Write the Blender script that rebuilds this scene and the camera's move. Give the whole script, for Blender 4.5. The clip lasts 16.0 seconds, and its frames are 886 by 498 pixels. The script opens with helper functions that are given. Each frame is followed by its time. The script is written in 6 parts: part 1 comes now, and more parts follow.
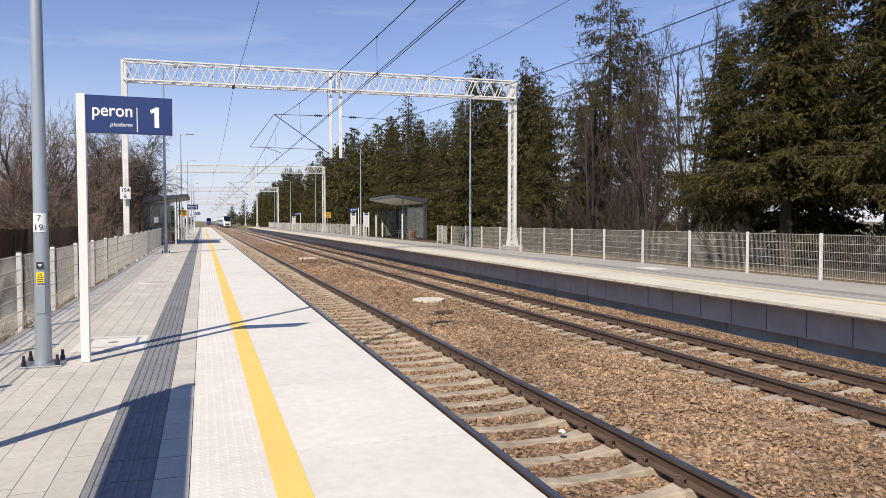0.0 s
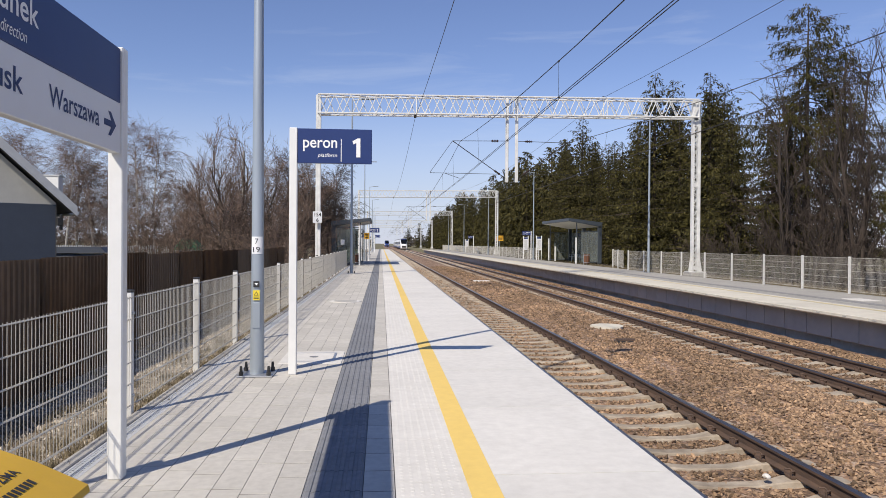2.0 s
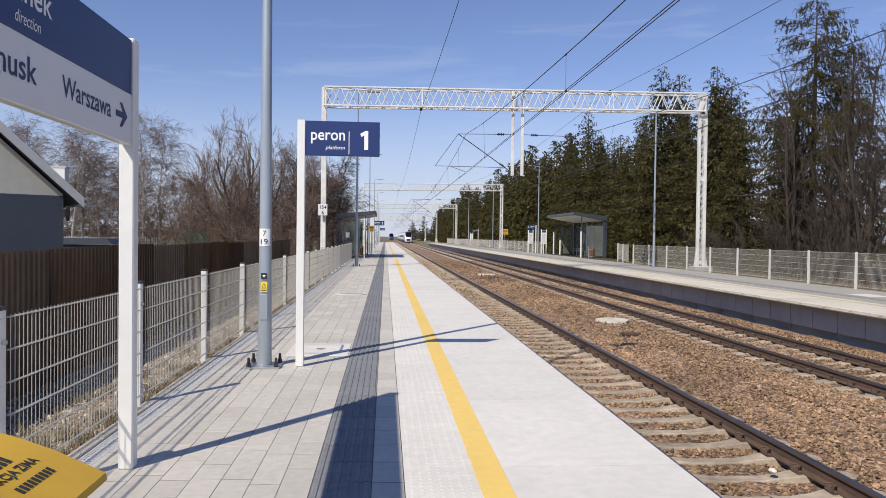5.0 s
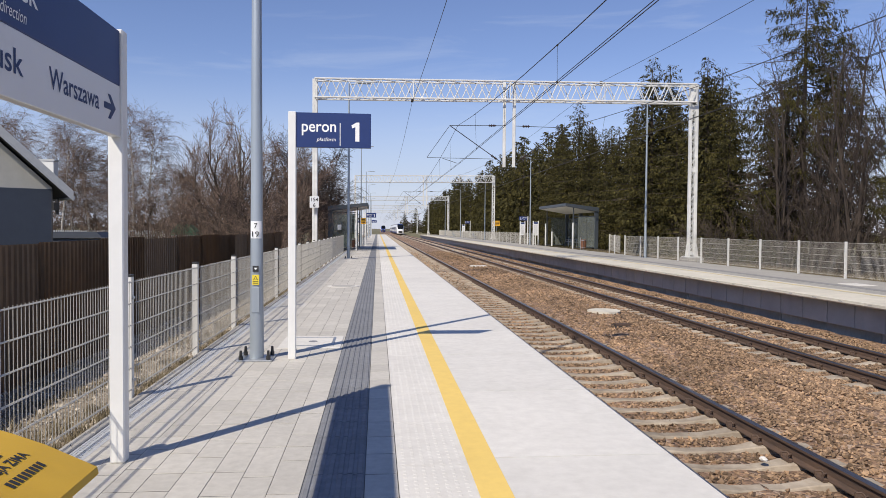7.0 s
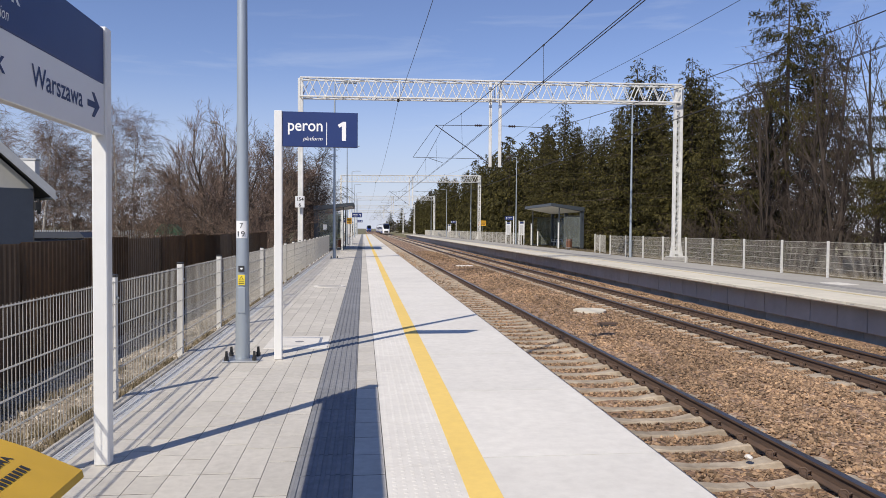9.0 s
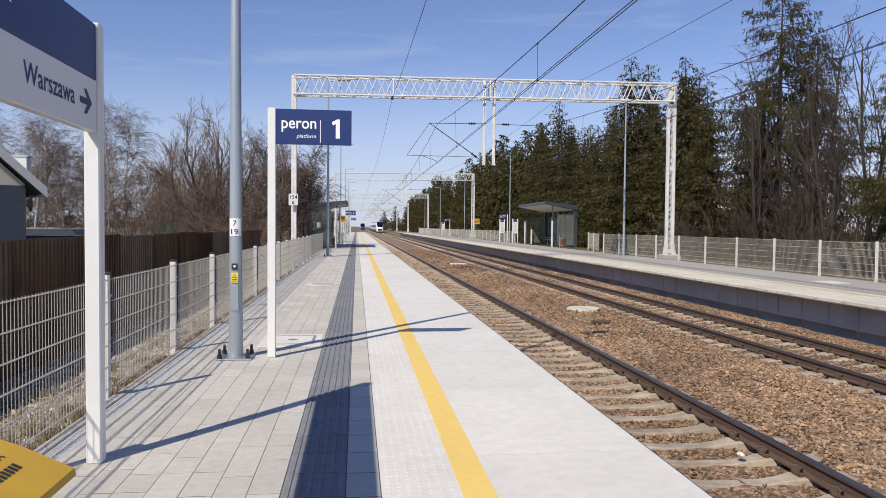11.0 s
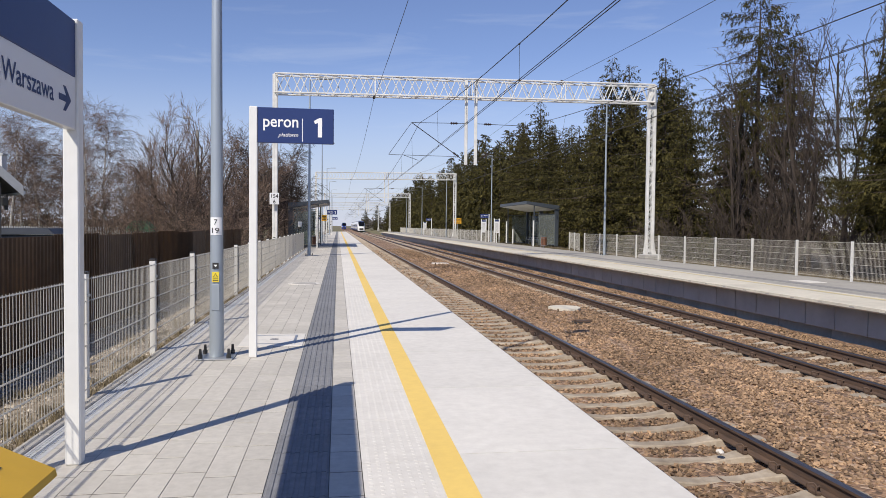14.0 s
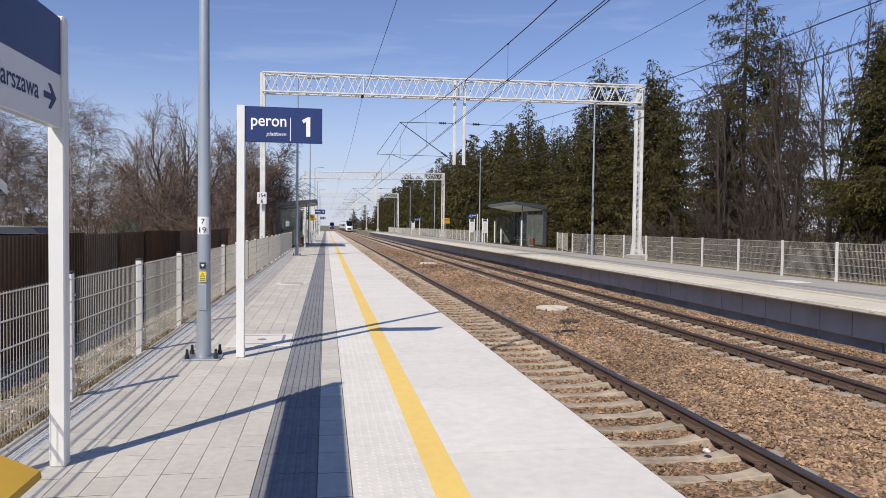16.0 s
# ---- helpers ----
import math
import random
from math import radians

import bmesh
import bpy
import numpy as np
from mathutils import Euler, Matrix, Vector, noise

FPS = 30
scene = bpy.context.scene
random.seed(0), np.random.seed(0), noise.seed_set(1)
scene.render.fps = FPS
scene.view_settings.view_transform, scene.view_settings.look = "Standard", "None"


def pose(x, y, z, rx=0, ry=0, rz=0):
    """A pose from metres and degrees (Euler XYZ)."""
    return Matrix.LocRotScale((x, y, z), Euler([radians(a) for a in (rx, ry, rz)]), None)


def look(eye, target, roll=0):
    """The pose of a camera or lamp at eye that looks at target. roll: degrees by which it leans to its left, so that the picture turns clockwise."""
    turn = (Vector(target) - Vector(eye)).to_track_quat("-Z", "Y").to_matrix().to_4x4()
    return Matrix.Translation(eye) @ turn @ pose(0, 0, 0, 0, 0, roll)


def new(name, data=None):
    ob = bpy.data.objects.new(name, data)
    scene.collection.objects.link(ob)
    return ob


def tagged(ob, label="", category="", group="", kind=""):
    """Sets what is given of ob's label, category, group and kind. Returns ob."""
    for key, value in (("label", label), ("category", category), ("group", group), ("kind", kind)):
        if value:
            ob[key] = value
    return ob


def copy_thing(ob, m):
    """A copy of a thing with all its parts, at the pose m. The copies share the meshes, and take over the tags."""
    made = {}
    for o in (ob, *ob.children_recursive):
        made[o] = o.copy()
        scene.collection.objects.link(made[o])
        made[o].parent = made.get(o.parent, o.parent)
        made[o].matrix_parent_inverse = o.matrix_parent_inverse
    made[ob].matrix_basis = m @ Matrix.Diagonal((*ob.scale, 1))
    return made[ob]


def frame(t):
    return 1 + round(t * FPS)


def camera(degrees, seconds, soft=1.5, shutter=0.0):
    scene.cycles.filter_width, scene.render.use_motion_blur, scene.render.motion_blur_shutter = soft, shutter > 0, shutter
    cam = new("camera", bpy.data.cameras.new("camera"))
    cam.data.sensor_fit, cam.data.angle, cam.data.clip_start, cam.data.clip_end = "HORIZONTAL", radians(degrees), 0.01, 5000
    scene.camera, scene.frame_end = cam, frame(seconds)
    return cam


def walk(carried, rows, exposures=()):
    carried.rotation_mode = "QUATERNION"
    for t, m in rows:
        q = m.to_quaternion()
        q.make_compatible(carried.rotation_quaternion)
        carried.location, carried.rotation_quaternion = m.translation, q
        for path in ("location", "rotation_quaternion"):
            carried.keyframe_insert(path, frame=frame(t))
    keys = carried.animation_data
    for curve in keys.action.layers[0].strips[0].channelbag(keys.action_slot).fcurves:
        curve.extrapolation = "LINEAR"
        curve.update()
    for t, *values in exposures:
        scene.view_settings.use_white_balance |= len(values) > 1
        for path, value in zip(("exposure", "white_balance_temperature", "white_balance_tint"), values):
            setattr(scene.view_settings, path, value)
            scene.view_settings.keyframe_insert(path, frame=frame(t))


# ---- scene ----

cam = camera(64.0, 16.0, soft=0.6)
PATH = [
    (0, (0.251, -0.067, 1.527), (0.892, 1.826, 1.448), 0.0),
    (0.5, (0.167, -0.097, 1.557), (0.575, 1.861, 1.513), -0.1),
    (1, (0.108, -0.073, 1.545), (0.386, 1.907, 1.514), -0.1),
    (1.5, (0.08, -0.048, 1.542), (0.272, 1.943, 1.525), 0.1),
    (2, (0.06, -0.021, 1.543), (0.234, 1.971, 1.528), 0.4),
    (2.5, (0.03, -0.015, 1.541), (0.158, 1.981, 1.525), 0.7),
    (3, (0.021, -0.03, 1.544), (0.152, 1.966, 1.537), 0.7),
    (3.5, (0.019, -0.044, 1.538), (0.177, 1.95, 1.526), 0.8),
    (4, (0.016, -0.042, 1.542), (0.174, 1.952, 1.527), 1.0),
    (4.5, (0.022, -0.036, 1.537), (0.181, 1.958, 1.512), 0.7),
    (5, (0.025, -0.024, 1.539), (0.187, 1.969, 1.505), 0.7),
    (7.5, (0.026, -0.011, 1.536), (0.221, 1.979, 1.478), 0.4),
    (8, (0.02, -0.003, 1.539), (0.232, 1.985, 1.482), 0.5),
    (8.5, (0.018, -0.017, 1.536), (0.243, 1.969, 1.482), 0.4),
    (9, (0.013, -0.001, 1.535), (0.237, 1.986, 1.478), 0.4),
    (11.5, (0.011, 0.001, 1.533), (0.269, 1.984, 1.471), 0.6),
    (12, (0.009, 0.002, 1.535), (0.282, 1.982, 1.478), 0.7),
    (12.5, (0.009, -0.001, 1.532), (0.281, 1.98, 1.478), 0.7),
    (13, (0.005, 0.007, 1.533), (0.28, 1.987, 1.471), 0.6),
    (13.5, (0.004, 0.003, 1.533), (0.279, 1.983, 1.472), 0.6),
    (14, (0.001, -0.006, 1.531), (0.294, 1.971, 1.468), 0.6),
    (14.5, (-0.001, 0.005, 1.531), (0.298, 1.981, 1.469), 0.6),
    (15, (-0.003, 0.003, 1.531), (0.301, 1.979, 1.466), 0.7),
    (15.5, (-0.008, 0.005, 1.529), (0.312, 1.978, 1.468), 0.8),
    (16, (-0.003, 0.001, 1.531), (0.323, 1.973, 1.468), 0.7),
]
walk(cam, [(t, look(eye, target, roll)) for t, eye, target, roll in PATH],
     exposures=[(0.0, 0.16, 7000, 10), (0.6, 0.08, 6850, 10), (1.3, 0.0, 6650, 10), (16.0, -0.03, 6650, 10)])

# ---------------- light ----------------
SUN_AZ = 39.4          # the light travels this far east of the track's direction
SUN_EL = 45.0
world = bpy.data.worlds.new("sky")
scene.world = world
world.use_nodes = True
wn, wl = world.node_tree.nodes, world.node_tree.links
wn.clear()
w_out = wn.new("ShaderNodeOutputWorld")
w_bg = wn.new("ShaderNodeBackground")
w_sky = wn.new("ShaderNodeTexSky")
w_sky.sky_type = "NISHITA"
w_sky.sun_disc = False
w_sky.sun_elevation = radians(SUN_EL)
w_sky.sun_rotation = radians(SUN_AZ + 180)
w_sky.air_density, w_sky.dust_density, w_sky.ozone_density = 1.0, 0.0, 3.0
w_bg.inputs["Strength"].default_value = 0.11
# thin cirrus streaks
w_tc = wn.new("ShaderNodeTexCoord")
w_map = wn.new("ShaderNodeMapping")
w_map.inputs["Scale"].default_value = (1.6, 1.6, 11.0)
w_map.inputs["Rotation"].default_value = (radians(4), radians(-3), 0)
w_noise = wn.new("ShaderNodeTexNoise")
w_noise.inputs["Scale"].default_value = 2.2
w_noise.inputs["Detail"].default_value = 9.0
w_noise.inputs["Roughness"].default_value = 0.58
w_noise.inputs["Distortion"].default_value = 0.5
w_ramp = wn.new("ShaderNodeValToRGB")
w_ramp.color_ramp.elements[0].position, w_ramp.color_ramp.elements[0].color = 0.56, (0, 0, 0, 1)
w_ramp.color_ramp.elements[1].position, w_ramp.color_ramp.elements[1].color = 0.95, (0.4, 0.4, 0.4, 1)
w_mix = wn.new("ShaderNodeMix")
w_mix.data_type = "RGBA"
w_mix.inputs[7].default_value = (6.5, 7.2, 8.4, 1)
wl.new(w_tc.outputs["Generated"], w_map.inputs[0])
wl.new(w_map.outputs[0], w_noise.inputs["Vector"])
wl.new(w_noise.outputs["Fac"], w_ramp.inputs[0])
wl.new(w_ramp.outputs[0], w_mix.inputs[0])
w_tint = wn.new("ShaderNodeMix")
w_tint.data_type, w_tint.blend_type = "RGBA", "MULTIPLY"
w_tint.inputs[0].default_value = 1.0
w_tint.inputs[7].default_value = (0.99, 0.94, 1.14, 1)
wl.new(w_sky.outputs[0], w_tint.inputs[6])
# pale bluish haze low over the horizon
w_sepz = wn.new("ShaderNodeSeparateXYZ")
w_hr = wn.new("ShaderNodeMapRange")
w_hr.interpolation_type = "SMOOTHSTEP"
w_hr.inputs[1].default_value, w_hr.inputs[2].default_value = -0.02, 0.24
w_hr.inputs[3].default_value, w_hr.inputs[4].default_value = 0.85, 0.0
w_haze = wn.new("ShaderNodeMix")
w_haze.data_type = "RGBA"
w_haze.inputs[7].default_value = (4.9, 5.6, 7.2, 1)
wl.new(w_tc.outputs["Generated"], w_sepz.inputs[0])
wl.new(w_sepz.outputs[2], w_hr.inputs[0])
wl.new(w_hr.outputs[0], w_haze.inputs[0])
wl.new(w_tint.outputs[2], w_haze.inputs[6])
wl.new(w_haze.outputs[2], w_mix.inputs[6])
wl.new(w_mix.outputs[2], w_bg.inputs[0])
wl.new(w_bg.outputs[0], w_out.inputs[0])

sun_data = bpy.data.lights.new("sun", "SUN")
sun_data.energy, sun_data.angle, sun_data.color = 4.8, radians(0.53), (1.0, 0.925, 0.81)
sun = new("sun", sun_data)
sun.matrix_world = look((0, 0, 0), (math.sin(radians(SUN_AZ)), math.cos(radians(SUN_AZ)), -math.tan(radians(SUN_EL))))


# ---------------- materials ----------------
def mat(name, a, b=None, scale=6.0, rough=0.7, metal=0.0, bump=0.0, bscale=None, vary=0.0, island=0.0,
        stain=0.0, stain_scale=0.6, spec=0.5, stretch=(1, 1, 1), world_space=False, trans=0.0):
    """Two tones by noise, larger stains, fine relief, and a shift of value per object or per island."""
    m = bpy.data.materials.new(name)
    m.use_nodes = True
    n, l = m.node_tree.nodes, m.node_tree.links
    bs = n["Principled BSDF"]
    bs.inputs["Roughness"].default_value = rough
    bs.inputs["Metallic"].default_value = metal
    bs.inputs["Specular IOR Level"].default_value = spec
    b = b or tuple(c * 0.8 for c in a)
    if world_space:
        src = n.new("ShaderNodeNewGeometry").outputs["Position"]
    else:
        src = n.new("ShaderNodeTexCoord").outputs["Object"]
    mp = n.new("ShaderNodeMapping")
    mp.inputs["Scale"].default_value = stretch
    l.new(src, mp.inputs[0])
    no = n.new("ShaderNodeTexNoise")
    no.inputs["Scale"].default_value, no.inputs["Detail"].default_value, no.inputs["Roughness"].default_value = scale, 6, 0.62
    l.new(mp.outputs[0], no.inputs["Vector"])
    rp = n.new("ShaderNodeValToRGB")
    rp.color_ramp.elements[0].position, rp.color_ramp.elements[1].position = 0.34, 0.68
    rp.color_ramp.elements[0].color, rp.color_ramp.elements[1].color = (*a, 1), (*b, 1)
    l.new(no.outputs["Fac"], rp.inputs[0])
    col = rp.outputs[0]
    if stain:
        st = n.new("ShaderNodeTexNoise")
        st.inputs["Scale"].default_value, st.inputs["Detail"].default_value = stain_scale, 5
        l.new(mp.outputs[0], st.inputs["Vector"])
        sr = n.new("ShaderNodeMapRange")
        sr.inputs[1].default_value, sr.inputs[2].default_value = 0.35, 0.72
        sr.inputs[3].default_value, sr.inputs[4].default_value = 1.0, 1.0 - stain
        l.new(st.outputs["Fac"], sr.inputs[0])
        mx = n.new("ShaderNodeMix")
        mx.data_type, mx.blend_type = "RGBA", "MULTIPLY"
        mx.inputs[0].default_value = 1.0
        l.new(col, mx.inputs[6])
        l.new(sr.outputs[0], mx.inputs[7])
        col = mx.outputs[2]
    if vary or island:
        hv = n.new("ShaderNodeHueSaturation")
        rnd = n.new("ShaderNodeObjectInfo").outputs["Random"] if vary else n.new("ShaderNodeNewGeometry").outputs["Random Per Island"]
        mr = n.new("ShaderNodeMapRange")
        k = vary or island
        mr.inputs[3].default_value, mr.inputs[4].default_value = 1 - k, 1 + k
        l.new(rnd, mr.inputs[0])
        l.new(mr.outputs[0], hv.inputs["Value"])
        l.new(col, hv.inputs["Color"])
        col = hv.outputs[0]
    l.new(col, bs.inputs["Base Color"])
    if bump:
        bn = n.new("ShaderNodeTexNoise")
        bn.inputs["Scale"].default_value, bn.inputs["Detail"].default_value = bscale or scale * 4, 4
        l.new(mp.outputs[0], bn.inputs["Vector"])
        bu = n.new("ShaderNodeBump")
        bu.inputs["Strength"].default_value, bu.inputs["Distance"].default_value = bump, 0.01
        l.new(bn.outputs["Fac"], bu.inputs["Height"])
        l.new(bu.outputs[0], bs.inputs["Normal"])
    if trans:
        tr = n.new("ShaderNodeBsdfTranslucent")
        l.new(col, tr.inputs[0])
        ms = n.new("ShaderNodeMixShader")
        ms.inputs[0].default_value = trans
        l.new(bs.outputs[0], ms.inputs[1])
        l.new(tr.outputs[0], ms.inputs[2])
        l.new(ms.outputs[0], n["Material Output"].inputs[0])
    return m


def glass_mat(name, tint=(0.8, 0.9, 0.88), rough=0.02, clear=0.75):
    """Thin pane: mostly see-through, with a clean reflection that grows at grazing angles."""
    m = bpy.data.materials.new(name)
    m.use_nodes = True
    n, l = m.node_tree.nodes, m.node_tree.links
    n.remove(n["Principled BSDF"])
    tp = n.new("ShaderNodeBsdfTransparent")
    tp.inputs[0].default_value = (*[c * clear + (1 - clear) * 0.3 for c in tint], 1)
    gl = n.new("ShaderNodeBsdfGlossy")
    gl.inputs["Roughness"].default_value = rough
    fr = n.new("ShaderNodeFresnel")
    fr.inputs[0].default_value = 1.5
    ms = n.new("ShaderNodeMixShader")
    l.new(fr.outputs[0], ms.inputs[0])
    # even grey diffuse mixed into the see-through part, making the pane paler
    df = n.new("ShaderNodeBsdfDiffuse")
    df.inputs[0].default_value = (0.42, 0.45, 0.44, 1)
    grey_mix = n.new("ShaderNodeMixShader")
    grey_mix.inputs[0].default_value = 0.16
    l.new(tp.outputs[0], grey_mix.inputs[1])
    l.new(df.outputs[0], grey_mix.inputs[2])
    l.new(grey_mix.outputs[0], ms.inputs[1])
    l.new(gl.outputs[0], ms.inputs[2])
    l.new(ms.outputs[0], n["Material Output"].inputs[0])
    return m


M = dict(
    slab=mat("pale_concrete", (0.72, 0.695, 0.645), (0.64, 0.615, 0.57), 9, 0.85, bump=0.12, bscale=160, vary=0.03, stain=0.09, stain_scale=1.3, world_space=True),
    slab_side=mat("concrete_edge", (0.55, 0.54, 0.52), (0.42, 0.41, 0.40), 5, 0.9, bump=0.2, stain=0.2),
    joint=mat("joint_sand", (0.16, 0.15, 0.13), (0.10, 0.095, 0.085), 20, 0.95, world_space=True),
    paver=mat("grey_paver", (0.575, 0.545, 0.49), (0.49, 0.463, 0.416), 14, 0.88, bump=0.25, bscale=220, vary=0.07, stain=0.1, stain_scale=0.9, world_space=True),
    joint_sand=mat("dark_joint_sand", (0.10, 0.092, 0.082), (0.06, 0.056, 0.05), 30, 0.95, world_space=True),
    paver_far=mat("grey_paver_far", (0.575, 0.545, 0.49), (0.49, 0.463, 0.416), 14, 0.88, bump=0.2, bscale=120, island=0.07, stain=0.1, stain_scale=0.9, world_space=True),
    tactile=mat("dark_tactile_concrete", (0.235, 0.24, 0.255), (0.18, 0.185, 0.198), 12, 0.8, bump=0.2, bscale=180, vary=0.06, stain=0.12, world_space=True),
    tactile_old=mat("weathered_tactile_concrete", (0.30, 0.295, 0.285), (0.24, 0.235, 0.23), 12, 0.85, bump=0.2, stain=0.2, world_space=True),
    yellow_paint=mat("yellow_line_paint", (0.86, 0.61, 0.17), (0.80, 0.56, 0.16), 10, 0.7, bump=0.1, bscale=150, stain=0.08, world_space=True),
    kerb=mat("kerb_concrete", (0.48, 0.46, 0.43), (0.36, 0.345, 0.32), 9, 0.9, bump=0.25, vary=0.05, stain=0.2, world_space=True),
    galv=mat("galvanised_steel", (0.56, 0.58, 0.60), (0.44, 0.46, 0.48), 25, 0.42, metal=0.75, bump=0.03, stain=0.1),
    lamp_grey=mat("grey_blue_lamp_pole", (0.42, 0.47, 0.52), (0.36, 0.41, 0.46), 5, 0.38, metal=0.35, bump=0.02, stain=0.12, stretch=(1, 1, 0.15)),
    grate=mat("bright_galvanised_grate", (0.64, 0.65, 0.66), (0.54, 0.55, 0.56), 20, 0.45, metal=0.15, stain=0.1),
    white_paint=mat("white_powder_coat", (0.80, 0.80, 0.78), (0.74, 0.74, 0.72), 4, 0.4, bump=0.02, stain=0.06),
    fence_white=mat("light_grey_fence_coat", (0.76, 0.755, 0.73), (0.68, 0.675, 0.65), 7, 0.5, bump=0.02, stain=0.1),
    fence_wire=mat("galvanised_fence_wire", (0.64, 0.61, 0.54), (0.54, 0.51, 0.45), 8, 0.5, metal=0.1),
    gantry=mat("white_gantry_paint", (0.76, 0.76, 0.74), (0.66, 0.66, 0.64), 3, 0.45, stain=0.12, stain_scale=1.5),
    black=mat("black_plastic", (0.02, 0.02, 0.022), (0.03, 0.03, 0.03), 8, 0.5),
    navy=mat("navy_sign_face", (0.016, 0.036, 0.145), (0.018, 0.04, 0.155), 2, 0.42, stain=0.03),
    letter=mat("white_lettering", (0.86, 0.86, 0.86), (0.84, 0.84, 0.84), 2, 0.5),
    navy_letter=mat("navy_lettering", (0.02, 0.04, 0.13), (0.02, 0.04, 0.13), 2, 0.5),
    sign_white=mat("white_sign_face", (0.74, 0.75, 0.77), (0.72, 0.73, 0.75), 2, 0.4, stain=0.04),
    dark=mat("dark_lettering", (0.03, 0.03, 0.035), (0.03, 0.03, 0.03), 4, 0.6),
    yellow_sign=mat("yellow_sticker", (0.85, 0.68, 0.05), (0.8, 0.62, 0.05), 3, 0.5),
    orange_sign=mat("orange_board", (0.85, 0.45, 0.03), (0.8, 0.40, 0.03), 3, 0.5),
    bin_yellow=mat("yellow_grit_bin_plastic", (0.70, 0.42, 0.035), (0.62, 0.365, 0.03), 3, 0.5, bump=0.06, bscale=90, stain=0.15, stain_scale=2.5),
    rail_side=mat("rusty_rail", (0.14, 0.088, 0.06), (0.08, 0.056, 0.045), 18, 0.75, metal=0.2, bump=0.2, stretch=(1, 0.2, 1), world_space=True),
    rail_top=mat("worn_rail_head", (0.30, 0.275, 0.265), (0.22, 0.20, 0.195), 10, 0.28, metal=0.9, stretch=(6, 0.1, 1), world_space=True),
    sleeper=mat("concrete_sleeper", (0.48, 0.41, 0.32), (0.34, 0.275, 0.205), 7, 0.92, bump=0.3, bscale=70, vary=0.12, stain=0.35, stain_scale=2.2, world_space=True),
    sleeper_far=mat("concrete_sleeper_far", (0.48, 0.41, 0.32), (0.34, 0.275, 0.205), 7, 0.92, island=0.12, stain=0.3, stain_scale=2.2, world_space=True),
    stone=mat("ballast_stone", (0.42, 0.275, 0.165), (0.21, 0.14, 0.088), 3.5, 0.93, bump=0.3, bscale=60, island=0.6, stain=0.45, stain_scale=0.35, world_space=True),
    panel_grey=mat("grey_platform_panel", (0.41, 0.415, 0.42), (0.35, 0.355, 0.36), 2.5, 0.75, bump=0.05, vary=0.03, stain=0.12, stain_scale=0.8, world_space=True),
    gravel=mat("pale_gravel", (0.50, 0.45, 0.38), (0.25, 0.21, 0.165), 6, 0.95, island=0.4, world_space=True),
    soil=mat("dry_soil", (0.36, 0.30, 0.225), (0.17, 0.135, 0.095), 9, 0.96, bump=0.9, bscale=38, stain=0.35, stain_scale=0.5, world_space=True),
    drygrass=mat("dry_grass", (0.30, 0.245, 0.155), (0.15, 0.125, 0.075), 5, 0.9, island=0.45, trans=0.25, world_space=True),
    slab_old=mat("weathered_cream_concrete", (0.68, 0.635, 0.53), (0.59, 0.55, 0.465), 4, 0.88, bump=0.12, bscale=120, vary=0.04, stain=0.14, stain_scale=0.7, world_space=True),
    paver_old=mat("weathered_grey_paving", (0.42, 0.40, 0.36), (0.34, 0.325, 0.30), 6, 0.9, bump=0.15, stain=0.15, stain_scale=0.6, world_space=True),
    faded_yellow=mat("faded_yellow_paint", (0.68, 0.56, 0.28), (0.58, 0.52, 0.36), 3, 0.8, stain=0.15, world_space=True),
    litter=mat("needle_litter", (0.085, 0.062, 0.04), (0.05, 0.04, 0.028), 1.6, 0.97, bump=0.6, bscale=9, stain=0.4, stain_scale=0.4, world_space=True),
    field=mat("spring_field", (0.23, 0.20, 0.115), (0.15, 0.145, 0.07), 0.15, 0.95, bump=0.5, bscale=3, stain=0.4, stain_scale=0.04, world_space=True),
    brown_sheet=mat("brown_sheet_fence", (0.20, 0.132, 0.08), (0.145, 0.097, 0.06), 3, 0.55, stain=0.25, stain_scale=0.8),
    shelter_frame=mat("anthracite_frame", (0.062, 0.075, 0.09), (0.055, 0.066, 0.08), 3, 0.4, metal=0.2, stain=0.1),
    shelter_soffit=mat("pale_soffit", (0.68, 0.68, 0.66), (0.62, 0.62, 0.6), 3, 0.6),
    wood_slat=mat("brown_wood_slats", (0.20, 0.085, 0.045), (0.13, 0.055, 0.03), 12, 0.6, stretch=(1, 1, 0.1)),
    wall_cream=mat("pale_grey_render", (0.57, 0.555, 0.51), (0.52, 0.505, 0.465), 3, 0.85, bump=0.1, stain=0.08),
    wall_blue=mat("blue_grey_cladding", (0.056, 0.07, 0.1), (0.05, 0.061, 0.089), 3, 0.6, stain=0.1),
    roof_dark=mat("dark_roof_sheet", (0.075, 0.075, 0.08), (0.055, 0.055, 0.06), 4, 0.55, stain=0.15),
    fascia=mat("pale_roof_edge", (0.55, 0.56, 0.57), (0.48, 0.49, 0.5), 4, 0.5),
    bark=mat("spruce_bark", (0.066, 0.05, 0.04), (0.038, 0.03, 0.026), 7, 0.95, bump=0.6, bscale=18, stretch=(1, 1, 0.25)),
    bark_grey=mat("grey_bark", (0.105, 0.083, 0.066), (0.06, 0.048, 0.04), 8, 0.95, bump=0.5, bscale=18, stretch=(1, 1, 0.25)),
    birch=mat("birch_bark", (0.62, 0.59, 0.54), (0.16, 0.14, 0.125), 4.5, 0.8, bump=0.2, stretch=(1, 1, 2.2)),
    twig=mat("bare_twigs", (0.078, 0.056, 0.045), (0.036, 0.027, 0.023), 1.2, 0.9, island=0.45),
